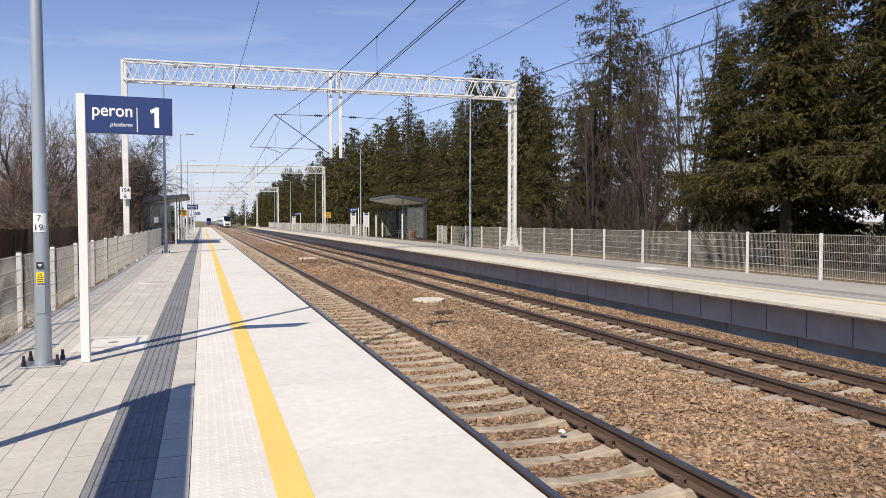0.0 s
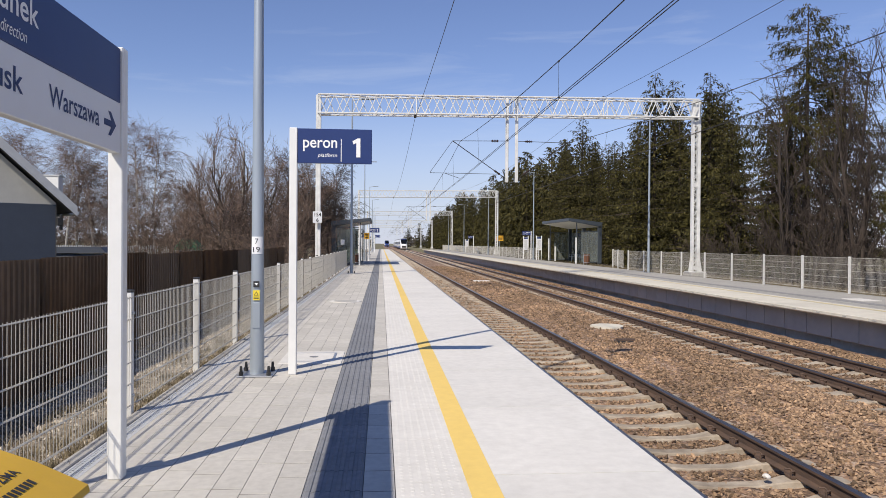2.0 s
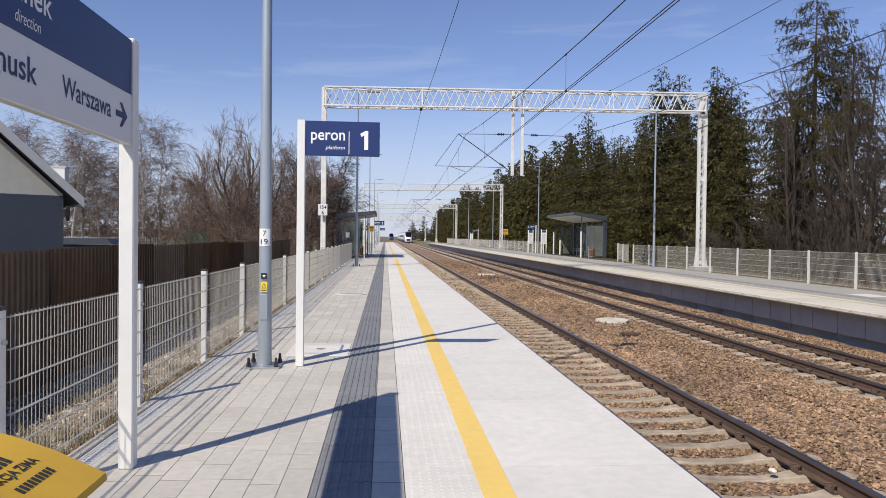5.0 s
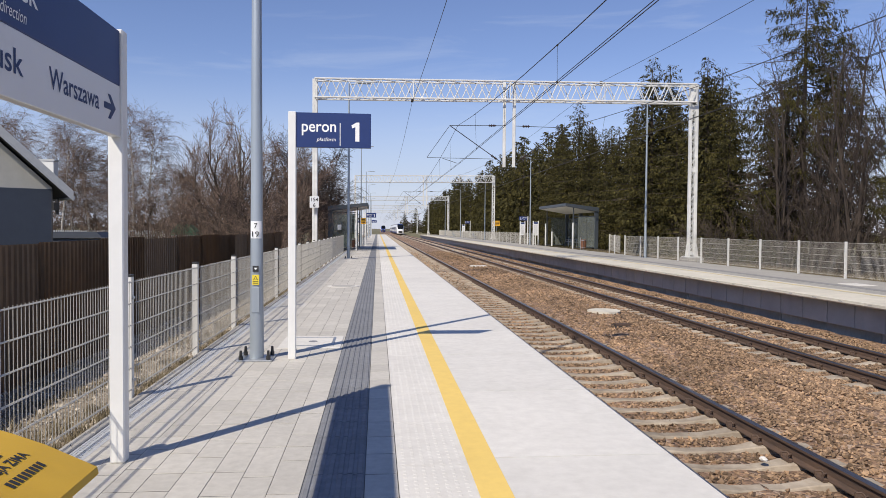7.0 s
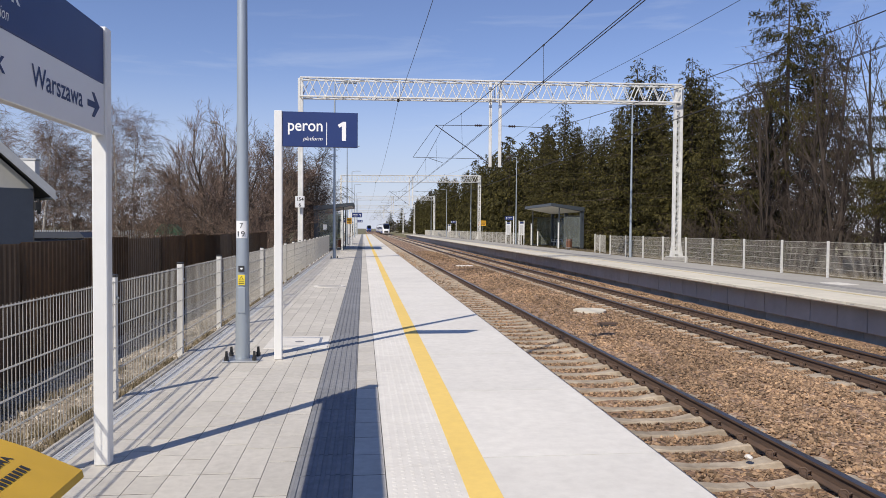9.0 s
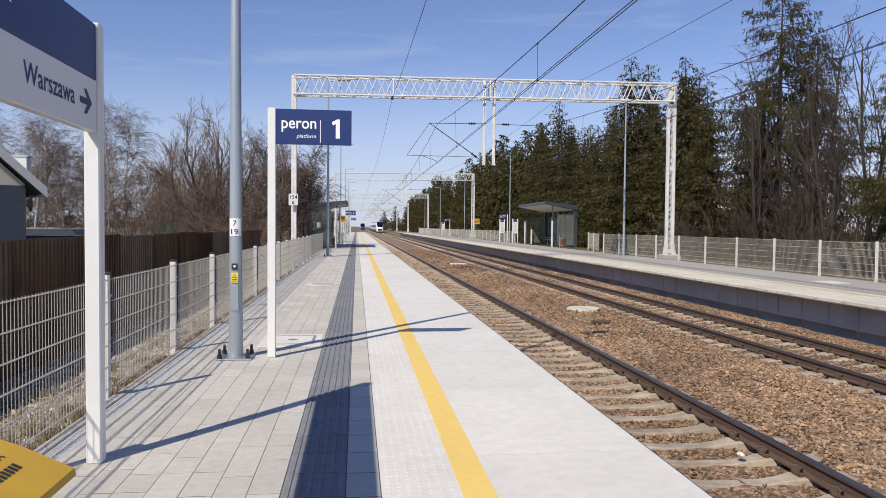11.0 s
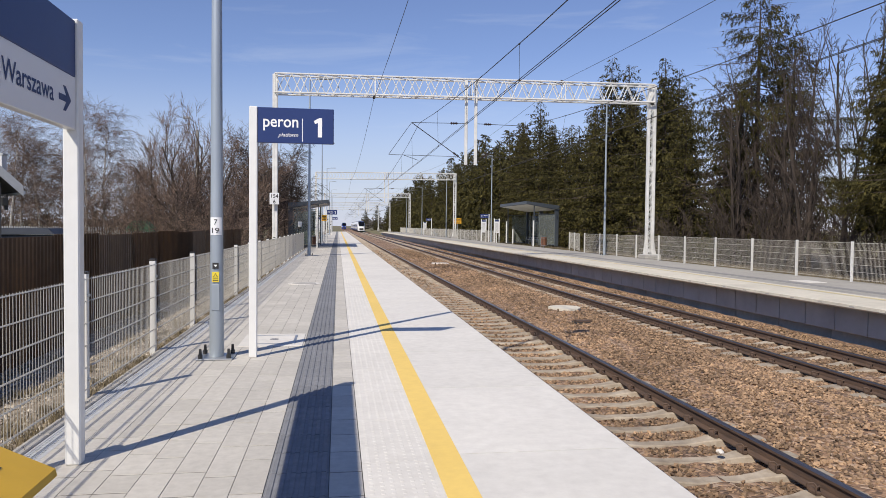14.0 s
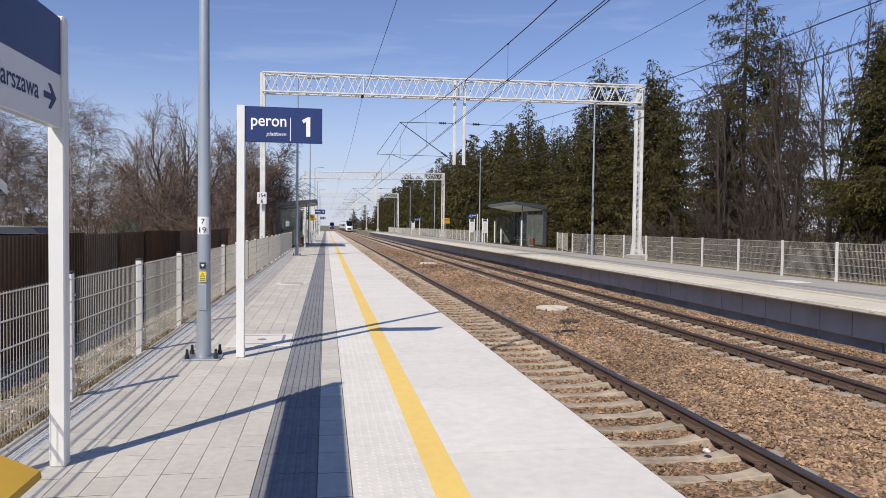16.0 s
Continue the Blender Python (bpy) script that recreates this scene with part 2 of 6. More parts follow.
    twig_pale=mat("pale_twigs", (0.225, 0.158, 0.122), (0.11, 0.076, 0.06), 1.2, 0.9, island=0.45),
    needle=mat("spruce_needles", (0.018, 0.019, 0.006), (0.094, 0.079, 0.022), 1.6, 0.7, island=0.6, trans=0.06, spec=0.2),
    needle_dead=mat("dead_spruce_twigs", (0.09, 0.064, 0.048), (0.06, 0.043, 0.033), 1.0, 0.9, island=0.3),
    cable=mat("dark_cable", (0.03, 0.028, 0.027), (0.045, 0.04, 0.036), 5, 0.6, metal=0.3),
    insulator=mat("brown_insulator", (0.045, 0.025, 0.02), (0.035, 0.02, 0.016), 5, 0.25),
    train_white=mat("white_train_paint", (0.80, 0.81, 0.83), (0.76, 0.77, 0.79), 1, 0.22, stain=0.05),
    train_blue=mat("blue_train_paint", (0.025, 0.06, 0.30), (0.025, 0.055, 0.27), 1, 0.22),
    train_glass=mat("dark_train_glass", (0.012, 0.014, 0.018), (0.014, 0.016, 0.02), 1, 0.05),
    train_dark=mat("dark_underframe", (0.03, 0.03, 0.032), (0.045, 0.042, 0.04), 6, 0.7),
    roof_grey=mat("grey_train_roof", (0.33, 0.34, 0.35), (0.27, 0.28, 0.29), 2, 0.5),
    lamp_glow=mat("headlight_lens", (0.8, 0.8, 0.75), (0.8, 0.8, 0.75), 1, 0.1),
    red=mat("red_paint", (0.45, 0.03, 0.02), (0.4, 0.03, 0.02), 1, 0.5),
    green_tarp=mat("green_tarpaulin", (0.06, 0.16, 0.09), (0.05, 0.12, 0.07), 3, 0.6),
    far_wood=mat("far_wood", (0.10, 0.085, 0.07), (0.062, 0.058, 0.05), 0.2, 0.95, island=0.25, world_space=True),
    glass=glass_mat("shelter_glass", (0.78, 0.86, 0.84), clear=0.72),
)
# ballast bed: stone-sized cells with dark gaps
_m = M["ballast"] = bpy.data.materials.new("ballast_bed")
_m.use_nodes = True
_n, _l = _m.node_tree.nodes, _m.node_tree.links
_g = _n.new("ShaderNodeNewGeometry")
_v = _n.new("ShaderNodeTexVoronoi")
_v.inputs["Scale"].default_value = 19
_v2 = _n.new("ShaderNodeTexVoronoi")
_v2.feature = "DISTANCE_TO_EDGE"
_v2.inputs["Scale"].default_value = 19
_big = _n.new("ShaderNodeTexNoise")
_big.inputs["Scale"].default_value, _big.inputs["Detail"].default_value = 0.35, 5
_sep = _n.new("ShaderNodeSeparateColor")
_rp = _n.new("ShaderNodeValToRGB")
for _p, _c in ((0.0, (0.09, 0.06, 0.042)), (0.35, (0.20, 0.125, 0.08)), (0.7, (0.34, 0.21, 0.13)), (1.0, (0.46, 0.34, 0.25))):
    _e = _rp.color_ramp.elements.new(_p) if 0 < _p < 1 else _rp.color_ramp.elements[0 if _p == 0 else -1]
    _e.color = (*_c, 1)
_mx = _n.new("ShaderNodeMix")
_mx.data_type, _mx.blend_type = "RGBA", "MULTIPLY"
_mx.inputs[0].default_value = 1
_mr = _n.new("ShaderNodeMapRange")
_mr.inputs[1].default_value, _mr.inputs[2].default_value, _mr.inputs[3].default_value, _mr.inputs[4].default_value = 0.3, 0.75, 1.15, 0.7
_bu = _n.new("ShaderNodeBump")
_bu.inputs["Strength"].default_value, _bu.inputs["Distance"].default_value = 0.9, 0.03
for _x in (_v, _v2, _big):
    _l.new(_g.outputs["Position"], _x.inputs["Vector"])
_l.new(_v.outputs["Color"], _sep.inputs[0])
_l.new(_sep.outputs[0], _rp.inputs[0])
_l.new(_big.outputs["Fac"], _mr.inputs[0])
_l.new(_rp.outputs[0], _mx.inputs[6])
_l.new(_mr.outputs[0], _mx.inputs[7])
_l.new(_v2.outputs["Distance"], _bu.inputs["Height"])
_b = _n["Principled BSDF"]
_b.inputs["Roughness"].default_value = 0.95
_l.new(_mx.outputs[2], _b.inputs["Base Color"])
_l.new(_bu.outputs[0], _b.inputs["Normal"])


# ---------------- mesh helpers ----------------
def box(bm, x0, x1, y0, y1, z0, z1, bevel=0.0):
    r = bmesh.ops.create_cube(bm, size=1.0)
    vs = r["verts"]
    for v in vs:
        v.co = ((x0 + x1) / 2 + v.co.x * (x1 - x0), (y0 + y1) / 2 + v.co.y * (y1 - y0), (z0 + z1) / 2 + v.co.z * (z1 - z0))
    if bevel:
        es = list({e for v in vs for e in v.link_edges})
        bmesh.ops.bevel(bm, geom=es, offset=bevel, segments=1, affect="EDGES", profile=0.5)
    return vs


def rod(bm, p, q, r, r2=None, n=8, caps=True):
    p, q = Vector(p), Vector(q)
    d = q - p
    if d.length < 1e-6:
        return
    m = Matrix.Translation((p + q) / 2) @ d.to_track_quat("Z", "Y").to_matrix().to_4x4()
    bmesh.ops.create_cone(bm, cap_ends=caps, segments=n, radius1=r, radius2=r if r2 is None else r2, depth=d.length, matrix=m)


def prism(bm, pts, axis, a, b):
    """Extrude a closed outline of 2D points from a to b along an axis (0, 1 or 2)."""
    def put(p, c):
        return {0: (c, p[0], p[1]), 1: (p[0], c, p[1]), 2: (p[0], p[1], c)}[axis]
    va = [bm.verts.new(put(p, a)) for p in pts]
    vb = [bm.verts.new(put(p, b)) for p in pts]
    n = len(pts)
    bm.faces.new(va), bm.faces.new(vb[::-1])
    for i in range(n):
        bm.faces.new((va[i], vb[i], vb[(i + 1) % n], va[(i + 1) % n]))
    bmesh.ops.recalc_face_normals(bm, faces=bm.faces)


def mesh_of(name, bm, material):
    me = bpy.data.meshes.new(name)
    bm.to_mesh(me)
    bm.free()
    me.materials.append(material)
    return me


def smooth(ob, angle=40):
    me = ob.data
    me.shade_smooth()
    me.set_sharp_from_angle(angle=radians(angle))
    return ob


def part(name, bm, material, parent, label="", loc=None):
    ob = new(name, bm if isinstance(bm, bpy.types.Mesh) else mesh_of(name, bm, material))
    ob.parent = parent
    if loc is not None:
        ob.location = loc
    if label:
        tagged(ob, label)
    return ob


def thing(name, label, category, loc=(0, 0, 0), group="", kind=""):
    ob = new(name)
    ob.empty_display_size = 0.2
    ob.location = loc
    return tagged(ob, label, category, group, kind)


def solid(name, bm, material, label, category, loc=(0, 0, 0), group="", kind=""):
    ob = new(name, bm if isinstance(bm, bpy.types.Mesh) else mesh_of(name, bm, material))
    ob.location = loc
    return tagged(ob, label, category, group, kind)


def raw_mesh(name, verts, faces, material):
    """A mesh from numpy arrays: verts (n, 3) and faces (m, k)."""
    me = bpy.data.meshes.new(name)
    k = faces.shape[1]
    me.vertices.add(len(verts))
    me.vertices.foreach_set("co", np.ascontiguousarray(verts, dtype=np.float32).ravel())
    me.loops.add(faces.size)
    me.loops.foreach_set("vertex_index", np.ascontiguousarray(faces, dtype=np.int32).ravel())
    me.polygons.add(len(faces))
    me.polygons.foreach_set("loop_start", np.arange(0, faces.size, k, dtype=np.int32))
    me.update(calc_edges=True)
    me.validate()
    me.shade_flat()
    me.materials.append(material)
    return me


def text_mesh(name, s, size, material, weight=0.0, shear=0.0, align="LEFT", depth=0.0015):
    """Flat lettering in the x-z plane, facing -y."""
    cu = bpy.data.curves.new(name, "FONT")
    cu.body, cu.size, cu.offset, cu.shear, cu.align_x, cu.extrude = s, size, weight, shear, align, depth
    cu.resolution_u = 4
    tmp = bpy.data.objects.new(name, cu)
    me = bpy.data.meshes.new_from_object(tmp)
    me.transform(pose(0, 0, 0, 90, 0, 0))
    me.materials.clear()
    me.materials.append(material)
    bpy.data.objects.remove(tmp)
    return me


# ---------------- plan ----------------
EDGE, YEL_L, YEL_R, JOINT, TAC_R, TAC_L = 2.045, 0.62, 0.817, 0.158, -0.044, -0.415
DRAIN_R, DRAIN_L, KERB_L, FENCE_X = -1.90, -2.04, -2.14, -2.19
AXIS1, AXIS2, EDGE2, FENCE2 = 3.78, 8.80, 10.56, 15.35
RAIL_Z, BED_Z = -0.76, -0.93
P_START, P_END = -12.0, 182.0
GANTRY_Y = (34.4, 96.0, 158.0, 220.0, 282.0)

# ---------------- ground ----------------
bm = bmesh.new()
for a, b in ((-1500, -4.05), (20.0, 1500)):
    for c, d in ((-200, 0), (0, 120), (120, 400), (400, 4000)):
        q = [bm.verts.new(v) for v in ((a, c, -0.42), (b, c, -0.42), (b, d, -0.42), (a, d, -0.42))]
        bm.faces.new(q)
# the land dips to the trackbed between, beyond the platforms' ends
for x0, x1, z0, z1 in ((-4.05, 1.2, -0.42, -1.12), (11.3, 20.0, -1.12, -0.42)):
    q = [bm.verts.new(v) for v in ((x0, P_END, z0), (x1, P_END, z1), (x1, 4000, z1), (x0, 4000, z0))]
    bm.faces.new(q)
q = [bm.verts.new(v) for v in ((1.2, -200, -1.12), (11.3, -200, -1.12), (11.3, 4000, -1.12), (1.2, 4000, -1.12))]
bm.faces.new(q)
bmesh.ops.remove_doubles(bm, verts=bm.verts, dist=0.001)
ground = solid("ground", bm, M["field"], "flat spring field ground with dry grass", "ground", kind="structure")

# sandy strips behind each platform
def strip(name, x0, x1, z0, z1, y0, y1, label, seed):
    rng = np.random.default_rng(seed)
    nx, ny = 14, int((y1 - y0) / 0.35)
    xs, ys = np.linspace(x0, x1, nx), np.linspace(y0, y1, ny)
    gx, gy = np.meshgrid(xs, ys)
    gz = z0 + (z1 - z0) * (gx - x0) / (x1 - x0) + rng.normal(0, 0.007, gx.shape)
    gz[:, 0], gz[:, -1] = z0, z1
    v = np.stack([gx, gy, gz], -1).reshape(-1, 3)
    i = (np.arange(ny - 1)[:, None] * nx + np.arange(nx - 1)[None]).ravel()
    f = np.stack([i, i + 1, i + nx + 1, i + nx], 1)
    ob = solid(name, raw_mesh(name, v, f, M["soil"]), None, label, "soil strip", kind="structure")
    ob.data.shade_smooth()
    return ob
strip("verge_west", -4.05, KERB_L, -0.30, -0.05, P_START, P_END, "sandy verge with dry grass behind the fence", 3)
strip("verge_east", 15.6, 20.0, -0.06, -0.42, P_START, P_END, "dry grassy verge behind the far fence", 4).data.materials[0] = M["field"]
bm = bmesh.new()
box(bm, 19.6, 40.0, -10, 340, -0.6, -0.405)
solid("forest_floor", bm, M["litter"], "dark needle litter under the spruces", "ground", kind="structure")


def blades(name, spots, n, h, spread, seed, label):
    """Tufts of bent blades round the given spots, one joined mesh."""
    rng = np.random.default_rng(seed)
    c = np.repeat(np.asarray(spots), n, axis=0)
    k = len(c)
    base = c + np.stack([rng.normal(0, spread, k), rng.normal(0, spread, k), np.zeros(k)], 1)
    ang = rng.uniform(0, 6.283, k)
    hh = h * rng.uniform(0.4, 1.3, k)
    lean = np.stack([np.cos(ang), np.sin(ang), np.zeros(k)], 1) * (hh * rng.uniform(0.2, 1.1, k))[:, None]
    side = np.stack([-np.sin(ang), np.cos(ang), np.zeros(k)], 1) * 0.004
    up = np.stack([np.zeros(k), np.zeros(k), hh], 1)
    v = np.stack([base - side, base + side, base + side * 0.7 + up * 0.6 + lean * 0.35, base - side * 0.7 + up * 0.6 + lean * 0.35, base + up + lean], 1).reshape(-1, 3)
    i = np.arange(k)[:, None] * 5
    f = np.concatenate([i + np.array([[0, 1, 2]]), i + np.array([[0, 2, 3]]), i + np.array([[3, 2, 4]])])
    return solid(name, raw_mesh(name, v, f, M["drygrass"]), None, label, "grass", kind="stuff")


rng = np.random.default_rng(11)
sp = []
for _ in range(1000):
    y = 2.2 + 26 * rng.random() ** 1.5
    x = rng.uniform(-3.9, -2.1)
    if abs(x - FENCE_X) < 0.25 or rng.random() < 0.35:
        sp.append((x, y, -0.05 - 0.25 * (KERB_L - x) / 2.0))
for _ in range(120):
    sp.append((-2.1 - abs(rng.normal(0, 0.06)), rng.uniform(3.5, 24), -0.05))
blades("dry_grass", sp, 34, 0.075, 0.055, 12, "tufts of dry straw-coloured grass along the kerb")
sp = []
for _ in range(900):
    x = rng.uniform(15.7, 20)
    sp.append((x, rng.uniform(8, 60), -0.07 - 0.36 * (x - 15.6) / 4.4))
blades("dry_grass", sp, 16, 0.22, 0.16, 13, "dry pale grass behind the far fence")

# ---------------- trackbed ----------------
def bed_profile(x):
    """Height of the ballast surface across both tracks."""
    d = min(abs(x - AXIS1), abs(x - AXIS2))
    z = BED_Z - 0.068 + 0.055 * min(1.0, max(0.0, (d - 0.9) / 0.35))
    mid = (AXIS1 + AXIS2) / 2
    if x > mid:
        z += 0.024 - 0.03 * min(1.0, max(0.0, (d - 0.9) / 0.3)) + 0.03 * min(1.0, max(0.0, (d - 1.25) / 0.3))
    if AXIS1 + 1.3 < x < AXIS2 - 1.3:
        z += 0.07 * math.cos((x - mid) / (AXIS2 - AXIS1 - 2.6) * math.pi)
    return z
xs = np.linspace(1.8, 11.1, 47)
ys = np.concatenate([np.arange(P_START, 40, 0.5), np.arange(40, 700, 10.0)])
gx, gy = np.meshgrid(xs, ys)
gz = np.vectorize(bed_profile)(gx) + np.random.default_rng(5).normal(0, 0.012, gx.shape)
v = np.stack([gx, gy, gz], -1).reshape(-1, 3)
nx, ny = len(xs), len(ys)
i = (np.arange(ny - 1)[:, None] * nx + np.arange(nx - 1)[None]).ravel()
bed = solid("ballast", raw_mesh("ballast", v, np.stack([i, i + 1, i + nx + 1, i + nx], 1), M["ballast"]), None,
            "brown crushed-stone ballast bed under the tracks", "ballast", kind="structure")

def stones(name, n, x0, x1, y0, y1, size, seed, power=1.0):
    """Loose angular stones on the bed: squashed, dented octahedra."""
    rng = np.random.default_rng(seed)
    x = rng.uniform(x0, x1, n)
    y = y0 + (y1 - y0) * rng.random(n) ** power
    s = size * rng.uniform(0.55, 1.45, n)
    keep = np.ones(n, bool)
    for ax, half in ((AXIS1, 0.135), (AXIS2, 0.08)):                     # few on the sleepers and rails
        on_sleeper = (np.abs(x - ax) < 1.3) & (np.abs((y - 5.955 + 0.3) % 0.6 - 0.3) < half)
        keep &= ~(on_sleeper & (rng.random(n) > 0.05))
        keep &= ~(np.abs(np.abs(x - ax) - 0.7535) < 0.1)
    x, y, s = x[keep], y[keep], s[keep]
    n = len(x)
    z = np.array([bed_profile(a) for a in x]) + s * rng.uniform(0.0, 0.5, n)
    o = np.array([(1, 0, 0), (-1, 0, 0), (0, 1, 0), (0, -1, 0), (0, 0, 1), (0, 0, -1)], float)
    v = o[None] * rng.uniform(0.55, 1.15, (n, 6, 1)) + rng.normal(0, 0.22, (n, 6, 3))
    a, b = rng.uniform(0, 6.283, n), rng.uniform(-1.2, 1.2, n)
    ca, sa, cb, sb = np.cos(a), np.sin(a), np.cos(b), np.sin(b)
    X, Y, Z = v[..., 0], v[..., 1], v[..., 2]
    Y, Z = Y * cb[:, None] - Z * sb[:, None], Y * sb[:, None] + Z * cb[:, None]
    X, Y = X * ca[:, None] - Y * sa[:, None], X * sa[:, None] + Y * ca[:, None]
    v = np.stack([X, Y, Z * 0.8], -1) * s[:, None, None] + np.stack([x, y, z], -1)[:, None]
    f = np.array([(0, 2, 4), (2, 1, 4), (1, 3, 4), (3, 0, 4), (2, 0, 5), (1, 2, 5), (3, 1, 5), (0, 3, 5)])
    f = (np.arange(n)[:, None, None] * 6 + f[None]).reshape(-1, 3)
    return solid(name, raw_mesh(name, v.reshape(-1, 3), f, M["stone"]), None, "loose brown ballast stones", "ballast", kind="stuff")
stones("ballast_stones", 9000, 2.1, 10.8, P_START, 3.0, 0.04, 20)
stones("ballast_stones", 50000, 2.1, 10.8, 3.0, 15.0, 0.027, 21)
stones("ballast_stones", 30000, 2.1, 10.8, 15.0, 32.0, 0.034, 22)
stones("ballast_stones", 15000, 2.1, 10.8, 32.0, 75.0, 0.05, 23, 1.3)


# gravel and clods on the sandy verge
rg = np.random.default_rng(27)
n = 16000
gx, gy = rg.uniform(-3.98, -2.06, n), 2.0 + 26 * rg.random(n) ** 1.6
gs_ = np.where(rg.random(n) < 0.07, 0.028, 0.013) * rg.uniform(0.6, 1.5, n)
gz = -0.05 - 0.25 * (KERB_L - gx) / 2.0 + gs_ * 0.2
o8 = np.array([(1, 0, 0), (-1, 0, 0), (0, 1, 0), (0, -1, 0), (0, 0, 1), (0, 0, -1)], float)
v = (o8[None] * rg.uniform(0.6, 1.2, (n, 6, 1)) + rg.normal(0, 0.2, (n, 6, 3))) * gs_[:, None, None] + np.stack([gx, gy, gz], -1)[:, None]
f8 = np.array([(0, 2, 4), (2, 1, 4), (1, 3, 4), (3, 0, 4), (2, 0, 5), (1, 2, 5), (3, 1, 5), (0, 3, 5)])
solid("gravel", raw_mesh("gravel", v.reshape(-1, 3), (np.arange(n)[:, None, None] * 6 + f8[None]).reshape(-1, 3), M["gravel"]), None,
      "scattered pale gravel on the sandy verge", "gravel", kind="stuff")


def rail_mesh(y0, y1):
    prof = [(-0.075, 0), (0.075, 0), (0.075, 0.012), (0.012, 0.032), (0.0085, 0.115), (0.034, 0.13), (0.036, 0.158), (0.026, 0.168),
            (-0.026, 0.168), (-0.036, 0.158), (-0.034, 0.13), (-0.0085, 0.115), (-0.012, 0.032), (-0.075, 0.012)]
    bm = bmesh.new()
    prism(bm, prof, 1, y0, y1)
    return bm


for ax in (AXIS1, AXIS2):
    track = thing("railway_track", "railway track on pale concrete sleepers in brown ballast", "railway track", (ax, 0, 0), "tracks", "structure")
    for s in (-1, 1):
        r = part("rail", rail_mesh(P_START, 700), M["rail_side"], track, "dark rusty steel rail with a worn running surface", (s * 0.7535, 0, RAIL_Z - 0.168))
        r.data.materials.append(M["rail_top"])
        for p in r.data.polygons:
            if p.normal.z > 0.5 and p.center.z > 0.15:
                p.material_index = 1

# rail clip: a bent spring bar and its seat on each side of the rail foot
bm = bmesh.new()
for s in (-1, 1):
    box(bm, min(s * 0.078, s * 0.125), max(s * 0.078, s * 0.125), -0.05, 0.05, 0.0, 0.03, 0.006)
    pts = [(s * 0.125, -0.045, 0.02), (s * 0.13, -0.045, 0.062), (s * 0.085, -0.03, 0.066), (s * 0.062, 0.0, 0.03), (s * 0.085, 0.03, 0.066), (s * 0.13, 0.045, 0.062), (s * 0.125, 0.045, 0.02)]
    for a, b in zip(pts, pts[1:]):
        rod(bm, a, b, 0.0085, n=5)
bmesh.ops.scale(bm, vec=(1.15, 1.3, 1.3), verts=bm.verts)
clip_mesh = mesh_of("rail_clip", bm, M["rail_side"])


def sleeper_bm():
    """Pre-stressed sleeper: full height under the rails, waisted and lower in the middle."""
    bm = bmesh.new()
    prof = [(-1.3, -0.005), (-1.0, 0.02), (-0.9, 0.028), (-0.6, 0.028), (-0.45, 0.005), (-0.25, -0.018), (0.25, -0.018), (0.45, 0.005), (0.6, 0.028), (0.9, 0.028), (1.0, 0.02), (1.3, -0.005)]
    rows = []
    for x, z in prof:
        w = 0.145 if abs(x) > 0.5 else 0.115
        rows.append([bm.verts.new(p) for p in ((x, -w, -0.16), (x, -w + 0.03, z - 0.012), (x, -w + 0.042, z), (x, w - 0.042, z), (x, w - 0.03, z - 0.012), (x, w, -0.16))])
    for a, b in zip(rows, rows[1:]):
        for k in range(5):
            bm.faces.new((a[k], b[k], b[k + 1], a[k + 1]))
    bm.faces.new(rows[0]), bm.faces.new(rows[-1][::-1])
    bmesh.ops.recalc_face_normals(bm, faces=bm.faces)
    return bm


sleeper_mesh = mesh_of("sleeper", sleeper_bm(), M["sleeper"])
SLEEPER_Z = RAIL_Z - 0.168 - 0.03
tracks = [o for o in scene.objects if o.name.startswith("railway_track")]

# ---------------- platform one ----------------
platform = thing("platform_one", "pale concrete station platform with grey paving and a yellow line", "platform", kind="structure")
bm = bmesh.new()
box(bm, KERB_L + 0.1, EDGE - 0.14, P_START, P_END, -1.2, -0.075)
part("platform_base", bm, M["slab_side"], platform)
bm = bmesh.new()
box(bm, DRAIN_R, JOINT, P_START, P_END, -0.075, -0.007)
part("paving_bed", bm, M["joint"], platform, "sandy joint bed under the pavers")
bm = bmesh.new()
box(bm, YEL_L + 0.003, YEL_R, P_START, P_END, 0.0, 0.003)
part("yellow_line", bm, M["yellow_paint"], platform, "worn yellow safety line painted on concrete")

# drain channel with a slotted steel grate, and the kerb
drain = thing("drain_channel", "slotted galvanised drain grate along the kerb", "drain", kind="structure")
bm = bmesh.new()
box(bm, DRAIN_L, DRAIN_R, P_START, P_END, -0.16, -0.05)
part("channel", bm, M["dark"], drain)
bm = bmesh.new()
for x0, x1 in ((DRAIN_L, DRAIN_L + 0.018), (DRAIN_R - 0.018, DRAIN_R)):
    box(bm, x0, x1, P_START, P_END, -0.06, -0.002)
part("grate_rim", bm, M["grate"], drain)
bm = bmesh.new()
for x in np.linspace(DRAIN_L + 0.024, DRAIN_R - 0.024, 4):
    box(bm, x - 0.008, x + 0.008, 0, 0.5, -0.022, -0.005)
for k in range(13):
    box(bm, DRAIN_L + 0.018, DRAIN_R - 0.018, k * 0.0385, k * 0.0385 + 0.016, -0.02, -0.0045)
grate_mesh = mesh_of("grate", bm, M["grate"])
for k in range(-24, 90):
    part("grate", grate_mesh, None, drain, loc=(0, 0.5 + k * 0.5, 0))
bm = bmesh.new()
box(bm, DRAIN_L + 0.018, DRAIN_R - 0.018, 45.5, P_END, -0.03, -0.006)
part("grate", bm, M["grate"], drain)
kerb = thing("kerb", "grey concrete kerb along the platform's back", "kerb", kind="structure")
bm = bmesh.new()
